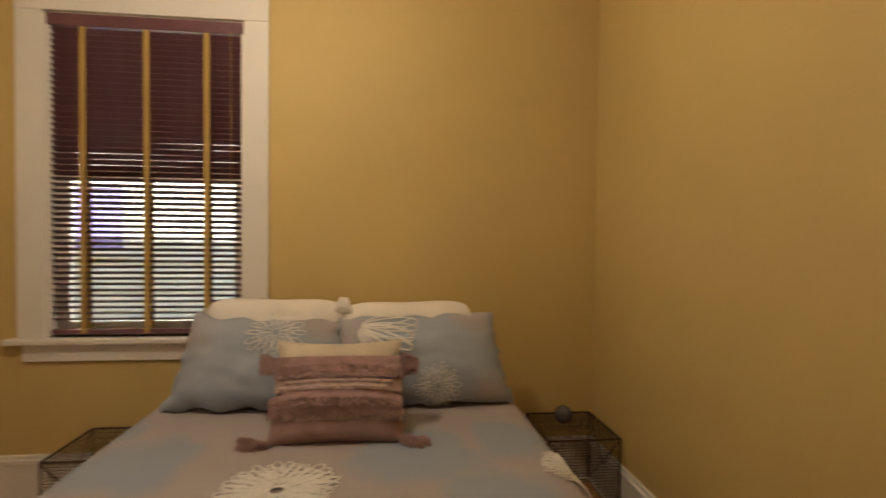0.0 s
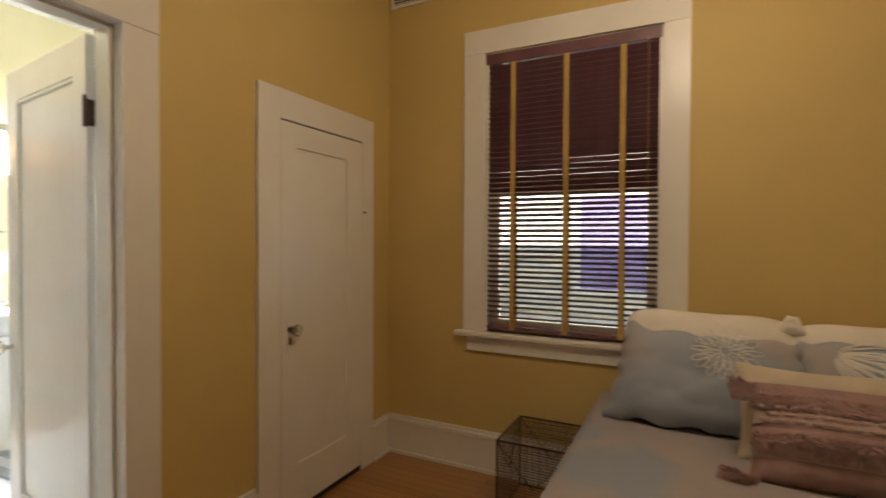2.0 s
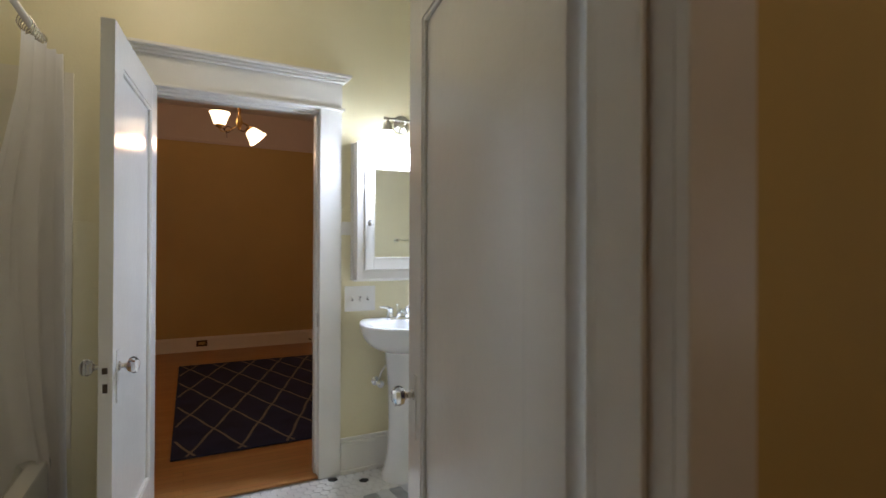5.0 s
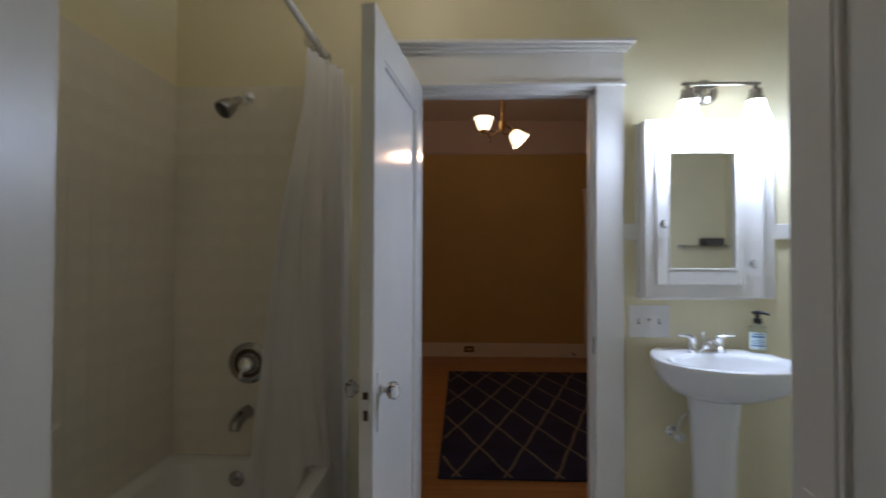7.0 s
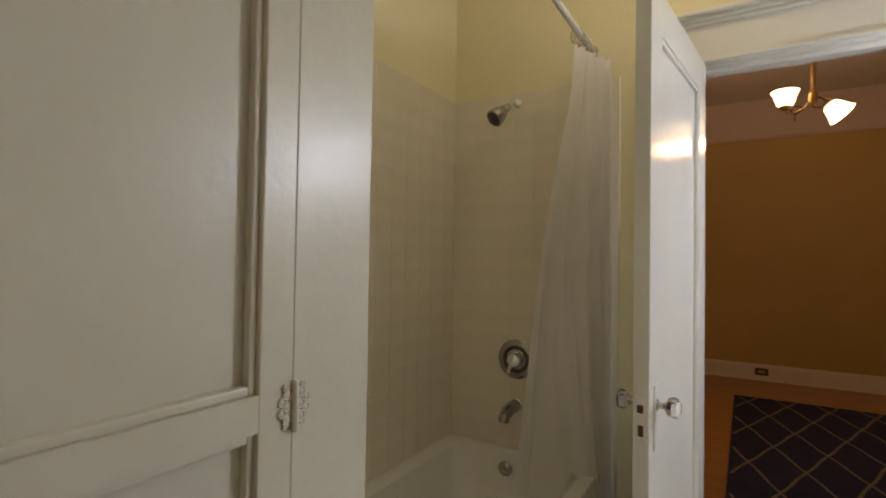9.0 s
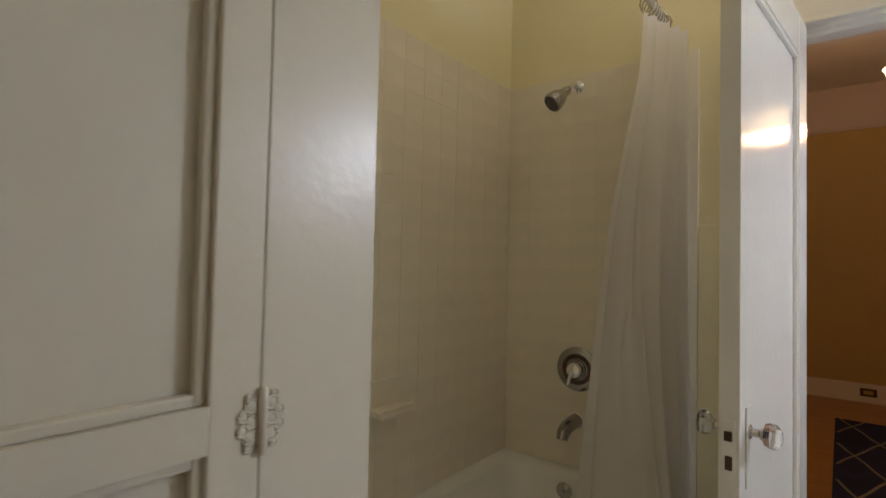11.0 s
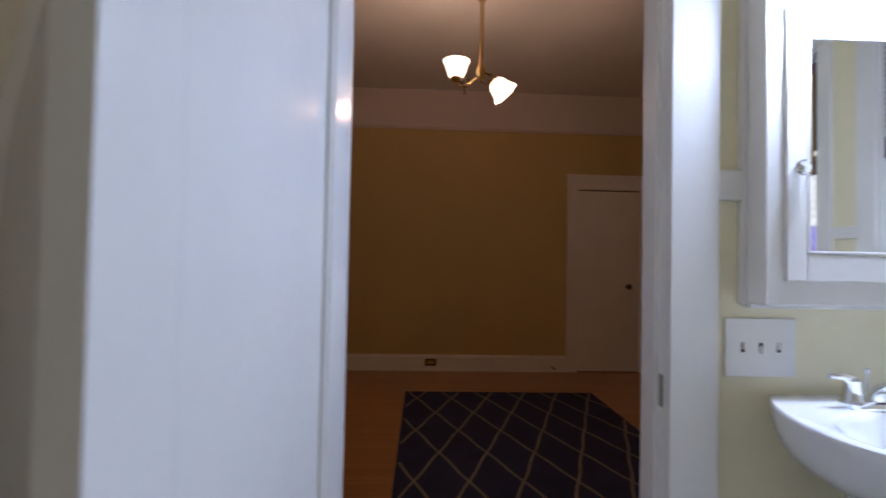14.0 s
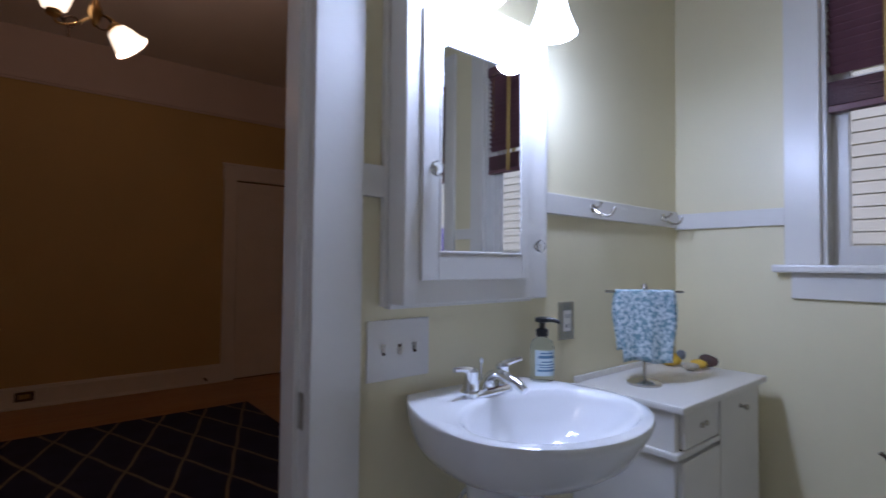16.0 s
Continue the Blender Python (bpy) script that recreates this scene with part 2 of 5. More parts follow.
# ---- mesh helpers ----
def box(bm, x0, x1, y0, y1, z0, z1, bevel=0.0):
    r = bmesh.ops.create_cube(bm, size=1)
    bmesh.ops.scale(bm, vec=(x1 - x0, y1 - y0, z1 - z0), verts=r["verts"])
    bmesh.ops.translate(bm, vec=((x0 + x1) / 2, (y0 + y1) / 2, (z0 + z1) / 2), verts=r["verts"])
    if bevel:
        edges = list({e for v in r["verts"] for e in v.link_edges})
        bmesh.ops.bevel(bm, geom=edges, offset=bevel, segments=2, affect="EDGES", profile=0.6)
    return bm


def boxes(*items, bevel=0.0):
    bm = bmesh.new()
    for it in items:
        box(bm, *it, bevel=bevel)
    return bm


def ring(bm, pts):
    return [bm.verts.new(p) for p in pts]


def bridge(bm, a, b, closed=True):
    n = len(a)
    for i in range(n if closed else n - 1):
        j = (i + 1) % n
        bm.faces.new((a[i], a[j], b[j], b[i]))


def lathe(profile, m=None, seg=20, bm=None):
    """A turned shape: profile of (radius, height) about local z, placed by m."""
    bm = bm or bmesh.new()
    m = m or Matrix()
    rings = []
    for r, h in profile:
        rings.append(ring(bm, [m @ Vector((r * math.cos(2 * math.pi * i / seg), r * math.sin(2 * math.pi * i / seg), h)) for i in range(seg)]))
    for a, b in zip(rings, rings[1:]):
        bridge(bm, a, b)
    if profile[0][0] > 1e-4:
        bm.faces.new(list(reversed(rings[0])))
    if profile[-1][0] > 1e-4:
        bm.faces.new(rings[-1])
    return bm


def tube(pts, r, seg=8, bm=None, closed=False):
    bm = bm or bmesh.new()
    pts = [Vector(p) for p in pts]
    rings = []
    n = len(pts)
    for i, p in enumerate(pts):
        d = (pts[(i + 1) % n] - pts[i - 1]) if closed or 0 < i < n - 1 else (pts[1] - pts[0] if i == 0 else pts[-1] - pts[-2])
        q = d.to_track_quat("Z", "Y").to_matrix()
        rr = r[i] if isinstance(r, (list, tuple)) else r
        rings.append(ring(bm, [p + q @ Vector((rr * math.cos(2 * math.pi * k / seg), rr * math.sin(2 * math.pi * k / seg), 0)) for k in range(seg)]))
    for a, b in zip(rings, rings[1:]):
        bridge(bm, a, b)
    if closed:
        bridge(bm, rings[-1], rings[0])
    else:
        bm.faces.new(list(reversed(rings[0])))
        bm.faces.new(rings[-1])
    return bm


def bez(a, b, c, d, n=12):
    a, b, c, d = Vector(a), Vector(b), Vector(c), Vector(d)
    return [a * (1 - t) ** 3 + b * 3 * t * (1 - t) ** 2 + c * 3 * t * t * (1 - t) + d * t ** 3 for t in (i / n for i in range(n + 1))]


def made(name, bm, material, smooth=False):
    bmesh.ops.recalc_face_normals(bm, faces=bm.faces[:])
    me = bpy.data.meshes.new(name)
    bm.to_mesh(me)
    bm.free()
    me.materials.append(material)
    if smooth:
        me.shade_smooth()
        me.set_sharp_from_angle(angle=radians(40))
    return me


def part(name, bm, material, parent, label="", smooth=False):
    ob = new(name, made(name, bm, material, smooth))
    ob.parent = parent
    if label:
        tagged(ob, label)
    return ob


def thing(name, label, category, m=None, group="", kind=""):
    ob = new(name)
    ob.empty_display_size = 0.1
    ob.matrix_world = m or Matrix()
    return tagged(ob, label, category, group, kind)


def solid(name, bm, material, label, category, group="", kind="", smooth=False):
    return tagged(new(name, made(name, bm, material, smooth)), label, category, group, kind)


def wall_boxes(u0, u1, z0, z1, v0, v1, holes, axis):
    """Blocks of a wall along axis, leaving out the holes (u0, u1, z0, z1)."""
    cuts = sorted({u0, u1, *[h[0] for h in holes], *[h[1] for h in holes]})
    bm = bmesh.new()
    for a, b in zip(cuts, cuts[1:]):
        inside = [h for h in holes if h[0] <= a + 1e-6 and h[1] >= b - 1e-6]
        spans = [(z0, z1)]
        for h in inside:
            spans = [s for p, q in spans for s in ((p, min(q, h[2])), (max(p, h[3]), q)) if s[1] - s[0] > 1e-4]
        for p, q in spans:
            if axis == "x":
                box(bm, a, b, v0, v1, p, q)
            else:
                box(bm, v0, v1, a, b, p, q)
    bmesh.ops.remove_doubles(bm, verts=bm.verts[:], dist=1e-5)
    return bm


def wall(name, bm, material, label):
    return solid(name, bm, material, label, "wall", kind="structure")


# ---- plan ----
BN, BE, BS, BWX = 2.53, 1.167, -1.9, -2.215        # bedroom
TN, TE, TW, TS = 2.751, -2.335, -4.595, -0.863       # bathroom
FX, FN, FS, FE = -8.775, 4.2, -1.9, -4.715           # far room
CEIL, CEIL2 = 2.86, 3.05
CABX, CABY = -2.99, -0.096                          # linen cabinet's end and face
D1 = (0.103, 0.90, 2.022)                             # doorway bedroom to bath
D2 = (0.262, 1.066, 2.03)                             # doorway bath to far room
BWIN = (-1.577, -0.661, 0.80, 2.36)
TWIN = (-4.079, -3.236, 1.20, 2.47)
TWIN2 = (-2.87, -2.56, 1.20, 2.47)

wall("wall_bedroom_north", wall_boxes(BWX - 0.055, BE + 0.12, 0, CEIL2, BN, BN + 0.14, [BWIN], "x"), M_OCHRE, "ochre painted plaster wall with a window opening")
wall("wall_bedroom_east", boxes((BE, BE + 0.12, BS, BN, 0, CEIL2)), M_OCHRE, "plain ochre painted plaster wall")
wall("wall_bedroom_south", boxes((BWX, BE, BS - 0.12, BS, 0, CEIL2)), M_OCHRE, "plain ochre painted plaster wall")
wall("wall_bedroom_west", wall_boxes(BS, BN, 0, CEIL2, -2.275, BWX, [(D1[0] - 0.02, D1[1] + 0.02, 0, D1[2] + 0.02)], "y"), M_OCHRE, "ochre painted plaster wall with a doorway")
wall("wall_bath_east", wall_boxes(TS - 0.12, TN + 0.14, 0, CEIL2, TE, -2.275, [(D1[0] - 0.02, D1[1] + 0.02, 0, D1[2] + 0.02)], "y"), M_CREAM, "cream painted bathroom wall with a doorway")
wall("wall_bath_north", wall_boxes(TW, TE, 0, CEIL2, TN, TN + 0.14, [TWIN, TWIN2], "x"), M_CREAM, "cream painted bathroom wall with two windows")
wall("wall_bath_south", boxes((TW, CABX, TS - 0.12, TS, 0, CEIL2)), M_CREAM, "cream painted wall above the tub tiles")
wall("wall_tub_end", boxes((CABX, CABX + 0.06, TS, CABY - 0.03, 0, CEIL2)), M_CREAM, "cream painted end wall of the tub alcove")
wall("wall_bath_west", wall_boxes(FS, FN, 0, CEIL2, -4.655, TW, [(D2[0] - 0.02, D2[1] + 0.02, 0, D2[2] + 0.02)], "y"), M_CREAM, "cream painted bathroom wall with a doorway")
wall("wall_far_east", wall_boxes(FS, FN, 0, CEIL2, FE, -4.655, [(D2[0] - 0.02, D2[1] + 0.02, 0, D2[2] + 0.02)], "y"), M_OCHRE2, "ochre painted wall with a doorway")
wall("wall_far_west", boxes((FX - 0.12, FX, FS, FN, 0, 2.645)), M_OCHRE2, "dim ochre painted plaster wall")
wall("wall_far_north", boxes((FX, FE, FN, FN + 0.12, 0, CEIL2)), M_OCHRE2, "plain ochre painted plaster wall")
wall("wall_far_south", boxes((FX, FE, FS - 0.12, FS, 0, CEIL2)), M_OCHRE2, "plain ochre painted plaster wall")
solid("frieze", boxes((FX - 0.12, FX + 0.002, FS, FN, 2.645, CEIL2)), M_FRIEZE, "pale frieze band above the picture rail", "frieze", kind="structure")
solid("picture_rail", boxes((FX + 0.003, FX + 0.028, FS, FN, 2.63, 2.66), (FX + 0.003, FX + 0.02, FS, FN, 2.612, 2.63), bevel=0.004), M_FRIEZE, "narrow painted picture rail under the frieze", "moulding", kind="structure")

solid("floor_bedroom", boxes((BWX - 0.06, BE, BS, BN, -0.08, 0)), M_OAK, "honey coloured oak strip floor", "floor", kind="structure")
solid("floor_far_room", boxes((FX, -4.60, FS, FN, -0.08, 0)), M_OAK2, "honey coloured oak strip floor", "floor", kind="structure")
solid("ceiling_bedroom", boxes((BWX, BE, BS, BN, CEIL, CEIL + 0.1)), M_CEIL, "plain off-white plaster ceiling", "ceiling", kind="structure")
solid("ceiling_bath", boxes((TW, TE, TS, TN, CEIL, CEIL + 0.1)), M_CEIL, "plain off-white plaster ceiling", "ceiling", kind="structure")
solid("ceiling_far_room", boxes((FX, FE, FS, FN, CEIL2, CEIL2 + 0.1)), M_CEIL, "plain off-white plaster ceiling", "ceiling", kind="structure")
# unseen slab added above the ceilings; it closes the rooms against the sky
solid("roof_slab", boxes((FX - 0.4, BE + 0.4, BS - 0.4, FN + 0.3, CEIL2 + 0.11, CEIL2 + 0.2)), M_ROOF, "unseen flat slab added over the rooms", "roof", kind="structure")


def baseboard(items):
    """Tall board with a moulded cap: each item is (x0, x1, y0, y1, outward axis and sign)."""
    for x0, x1, y0, y1, h, ax in items:
        bm = bmesh.new()
        if ax == "x+":
            box(bm, x0, x0 + 0.018, y0, y1, 0, h - 0.045); box(bm, x0, x0 + 0.024, y0, y1, h - 0.045, h - 0.02, bevel=0.004); box(bm, x0, x0 + 0.014, y0, y1, h - 0.02, h, bevel=0.004); box(bm, x0 + 0.018, x0 + 0.032, y0, y1, 0, 0.022, bevel=0.004)
        elif ax == "x-":
            box(bm, x1 - 0.018, x1, y0, y1, 0, h - 0.045); box(bm, x1 - 0.024, x1, y0, y1, h - 0.045, h - 0.02, bevel=0.004); box(bm, x1 - 0.014, x1, y0, y1, h - 0.02, h, bevel=0.004); box(bm, x1 - 0.032, x1 - 0.018, y0, y1, 0, 0.022, bevel=0.004)
        elif ax == "y-":
            box(bm, x0, x1, y1 - 0.018, y1, 0, h - 0.045); box(bm, x0, x1, y1 - 0.024, y1, h - 0.045, h - 0.02, bevel=0.004); box(bm, x0, x1, y1 - 0.014, y1, h - 0.02, h, bevel=0.004); box(bm, x0, x1, y1 - 0.032, y1 - 0.018, 0, 0.022, bevel=0.004)
        else:
            box(bm, x0, x1, y0, y0 + 0.018, 0, h - 0.045); box(bm, x0, x1, y0, y0 + 0.024, h - 0.045, h - 0.02, bevel=0.004)
        solid("baseboard", bm, M_TRIM, "tall white painted baseboard with moulded cap", "baseboard", kind="structure")


baseboard([(BWX + 0.002, BE, BN - 0.05, BN, 0.235, "y-"), (BE - 0.05, BE, BS, BN - 0.03, 0.235, "x-"),
           (BWX, BWX + 0.05, 2.33, BN - 0.03, 0.235, "x+"), (BWX, BWX + 0.05, 1.045, 1.46, 0.235, "x+"), (BWX, BWX + 0.05, BS, -0.03, 0.235, "x+"),
           (FX, FX + 0.05, FS, 2.073, 0.175, "x+"), (FX, FX + 0.05, 3.011, FN, 0.175, "x+"),
           (TW, TW + 0.05, 1.19, 1.97, 0.2, "x+"), (TW, TE, TN - 0.05, TN, 0.2, "y-"), (TE - 0.05, TE, 1.05, TN - 0.03, 0.2, "x-")])


# ---- doorways, doors ----
def casing_x(name, face, out, y0, y1, top, w, thick=0.02, head=None):
    """Flat casing round a doorway in a wall across x. face: the wall's plane; out: +1 or -1."""
    a, b = (face, face + thick) if out > 0 else (face - thick, face)
    t = thing(name, "white painted door casing, slightly worn", "door casing", kind="structure")
    part("casing_board", boxes((a, b, y0 - w, y0, 0, top), bevel=0.003), M_TRIM, t)
    part("casing_board", boxes((a, b, y1, y1 + w, 0, top), bevel=0.003), M_TRIM, t)
    h = head or w
    part("head_board", boxes((a, b + (0.003 if out > 0 else 0), y0 - w, y1 + w, top, top + h), bevel=0.003), M_TRIM, t)
    return t


def jambs(name, xa, xb, y0, y1, top):
    t = thing(name, "white painted door jamb with a stop bead", "door frame", kind="structure")
    part("jamb", boxes((xa, xb, y0 - 0.02, y0, 0, top + 0.02), (xa + 0.05, xa + 0.085, y0, y0 + 0.012, 0, top)), M_TRIM, t)
    part("jamb", boxes((xa, xb, y1, y1 + 0.02, 0, top + 0.02), (xa + 0.05, xa + 0.085, y1 - 0.012, y1, 0, top)), M_TRIM, t)
    part("jamb_head", boxes((xa, xb, y0, y1, top, top + 0.02), (xa + 0.05, xa + 0.085, y0, y1, top - 0.012, top)), M_TRIM, t)
    return t


casing_x("door_casing", BWX, 1, D1[0], D1[1], D1[2], 0.125)
casing_x("door_casing", TE, -1, D1[0], D1[1], D1[2], 0.11)
jambs("door_jamb", TE, BWX, D1[0], D1[1], D1[2])
t = casing_x("door_casing", TW, 1, D2[0], D2[1], D2[2] + 0.02, 0.122, head=0.143)
part("fillet", boxes((TW, TW + 0.035, D2[0] - 0.135, D2[1] + 0.135, 2.042, 2.056), bevel=0.004), M_TRIM, t)
part("cornice", boxes((TW, TW + 0.045, D2[0] - 0.135, D2[1] + 0.135, 2.193, 2.205), (TW, TW + 0.06, D2[0] - 0.148, D2[1] + 0.148, 2.205, 2.218), (TW, TW + 0.08, D2[0] - 0.162, D2[1] + 0.162, 2.218, 2.234), bevel=0.004), M_TRIM, t)
casing_x("door_casing", FE, -1, D2[0], D2[1], D2[2], 0.11)
jambs("door_jamb", FE, TW, D2[0], D2[1], D2[2])
part("strike_plate", boxes((TW - 0.045, TW - 0.012, D2[1] - 0.002, D2[1] + 0.001, 0.83, 0.91), bevel=0.001), M_NICKEL, bpy.data.objects["door_jamb.001"], "worn metal strike plate")
solid("threshold", boxes((FE, TW + 0.012, D2[0] - 0.0, D2[1] + 0.0, 0.001, 0.014), bevel=0.004), M_OAK2, "worn oak threshold strip in the doorway", "threshold", kind="structure")
solid("threshold", boxes((TE - 0.01, BWX, D1[0], D1[1], 0.001, 0.014), bevel=0.004), M_OAK, "worn oak threshold strip in the doorway", "threshold", kind="structure")


def glass_knob(x, y, z, sgn, parent):
    """Octagonal glass door knob on a metal neck, pointing along sgn * y."""
    m = pose(x, y, z, -90 * sgn, 0, 0)
    k = part("knob", lathe([(0.012, 0.028), (0.024, 0.034), (0.029, 0.046), (0.027, 0.056), (0.016, 0.064)], m, 8), M_CRYSTAL, parent, "faceted clear glass knob")
    part("neck", lathe([(0.016, 0.0), (0.016, 0.006), (0.009, 0.010), (0.009, 0.022), (0.013, 0.026), (0.013, 0.029)], m, 14), M_NICKEL, k, smooth=True)
    part("key_plate", boxes((x - 0.02, x + 0.02, y, y + 0.004 * sgn, z - 0.12, z + 0.055) if sgn > 0 else (x - 0.02, x + 0.02, y - 0.004, y, z - 0.12, z + 0.055), bevel=0.0012), M_DOOR, k, "painted long key plate")


def panel_door(name, label, w, h, m, knob_z, th=0.036, st=0.115, bot=0.23, hinges=(0.24, 1.745)):
    """Single flat panel door; hinge edge on local x = 0, faces across y = 0 and y = -th."""
    t = thing(name, label, "door", m, kind="structure")
    mid = -th / 2
    part("stile", boxes((0, st, -th, 0, 0.012, h), bevel=0.002), M_DOOR, t)
    part("stile", boxes((w - st, w, -th, 0, 0.012, h), bevel=0.002), M_DOOR, t)
    part("rail", boxes((st, w - st, -th + 0.0005, -0.0005, h - st - 0.01, h - 0.001)), M_DOOR, t)
    part("rail", boxes((st, w - st, -th + 0.0005, -0.0005, 0.013, bot)), M_DOOR, t)
    part("panel", boxes((st, w - st, mid - 0.006, mid + 0.006, bot, h - st - 0.01)), M_DOOR, t)
    bm = bmesh.new()
    z0, z1 = bot, h - st - 0.01
    for ya, yb in ((mid + 0.006, -0.003), (-th + 0.003, mid - 0.006)):
        box(bm, st, st + 0.014, ya, yb, z0, z1, 0.003); box(bm, w - st - 0.014, w - st, ya, yb, z0, z1, 0.003)
        box(bm, st + 0.014, w - st - 0.014, ya, yb, z0, z0 + 0.014, 0.003); box(bm, st + 0.014, w - st - 0.014, ya, yb, z1 - 0.014, z1, 0.003)
    part("panel_bead", bm, M_DOOR, t)
    glass_knob(w - 0.06, 0.0, knob_z, 1, t)
    glass_knob(w - 0.06, -th, knob_z, -1, t)
    lock = part("latch_plate", boxes((w - 0.001, w + 0.002, mid - 0.012, mid + 0.012, knob_z - 0.10, knob_z + 0.03), bevel=0.0008), M_DOOR, t)
    part("latch", boxes((w + 0.001, w + 0.008, mid - 0.008, mid + 0.007, knob_z - 0.012, knob_z + 0.008), (w + 0.001, w + 0.0035, mid - 0.007, mid + 0.007, knob_z - 0.075, knob_z - 0.045)), M_BRONZE, lock, "dark latch bolt and deadbolt")
    for z in hinges:
        part("hinge", lathe([(0.007, z - 0.05), (0.007, z + 0.05), (0.004, z + 0.058)], pose(-0.004, 0.006, 0), 10, boxes((-0.002, 0.001, -th, 0.004, z - 0.045, z + 0.045))), M_BRONZE, t, "tarnished butt hinge", smooth=True)
    return t


panel_door("door_1", "white painted single-panel door standing open into the bathroom", 0.795, 2.012, pose(-2.378, 0.886, 0, 0, 0, 180 - 7.4), 0.855)
panel_door("door_2", "white painted single-panel door with glass knobs, standing open", 0.757, 2.02, pose(-4.54, 0.287, 0, 0, 0, -6.6), 0.862, th=0.042, hinges=())

# closet door let flush into the bedroom's west wall
t = thing("closet_door", "flush white painted cupboard door with a glass knob, closed", "closet door", kind="structure")
X = BWX
part("frame_board", boxes((X, X + 0.018, 1.468, 1.60, 0, 2.0), bevel=0.002), M_TRIM, t)
part("frame_board", boxes((X, X + 0.018, 2.222, 2.335, 0, 2.0), bevel=0.002), M_TRIM, t)
part("frame_board", boxes((X, X + 0.018, 1.60, 2.222, 1.866, 2.0)), M_TRIM, t)
leaf = part("door_leaf", boxes((X, X + 0.017, 1.602, 1.706, 0.035, 1.858), (X, X + 0.017, 2.085, 2.2205, 0.035, 1.858), (X, X + 0.017, 1.706, 2.085, 1.746, 1.858), (X, X + 0.017, 1.706, 2.085, 0.035, 0.245), (X, X + 0.009, 1.706, 2.085, 0.245, 1.746)), M_TRIM, t)
# black strips paint the shade in the slits above and below the leaf
part("gap", boxes((X, X + 0.006, 1.60, 2.222, 1.858, 1.866), (X, X + 0.006, 1.60, 2.222, 0.0, 0.035)), M_BLACK, t, "black strips standing for the shade above and below the leaf")
m = pose(X + 0.017, 1.652, 0.895, 0, 90, 0)
k = part("knob", lathe([(0.012, 0.028), (0.024, 0.034), (0.029, 0.046), (0.027, 0.056), (0.016, 0.064)], m, 8), M_CRYSTAL, leaf, "faceted clear glass knob")
part("neck", lathe([(0.016, 0.0), (0.016, 0.006), (0.009, 0.010), (0.009, 0.022), (0.013, 0.029)], m, 14), M_BRONZE, k, smooth=True)
part("key_plate", boxes((X + 0.017, X + 0.021, 1.632, 1.672, 0.79, 0.95), bevel=0.001), M_TRIM, k)
part("key_hole", boxes((X + 0.0205, X + 0.0225, 1.646, 1.657, 0.825, 0.86), bevel=0.0008), M_BRONZE, k)
part("hook_eye", lathe([(0.006, 0), (0.006, 0.008), (0.003, 0.012)], pose(X + 0.018, 2.24, 1.47, 0, 90, 0), 10), M_BRONZE, t)

# closed door in the far room
t = thing("door_3", "plain closed white door with a dark knob", "door", kind="structure")
part("casing_board", boxes((FX, FX + 0.022, 2.075, 2.199, 0, 2.0), bevel=0.003), M_TRIM, t)
part("casing_board", boxes((FX, FX + 0.022, 2.884, 3.009, 0, 2.0), bevel=0.003), M_TRIM, t)
part("head_board", boxes((FX, FX + 0.025, 2.066, 3.018, 2.0, 2.142), (FX, FX + 0.04, 2.055, 3.03, 2.142, 2.163), bevel=0.003), M_TRIM, t)
# dark sheet behind the leaf paints the shade of the gap round it
part("gap_strip", boxes((FX, FX + 0.002, 2.199, 2.884, 0.0, 2.0)), M_BRONZE, t, "dark sheet standing for the shade in the door's gap")
part("door_leaf", boxes((FX + 0.002, FX + 0.013, 2.204, 2.309, 0.012, 1.985), (FX + 0.002, FX + 0.013, 2.774, 2.879, 0.012, 1.985), (FX + 0.002, FX + 0.013, 2.309, 2.774, 1.87, 1.985), (FX + 0.002, FX + 0.013, 2.309, 2.774, 0.012, 0.25), (FX + 0.002, FX + 0.007, 2.309, 2.774, 0.25, 1.87)), M_TRIM, t)
part("knob", lathe([(0.026, 0), (0.01, 0.006), (0.01, 0.03), (0.028, 0.04), (0.030, 0.055), (0.014, 0.066)], pose(FX + 0.013, 2.752, 0.94, 0, 90, 0), 14), M_BRONZE, t, smooth=True)


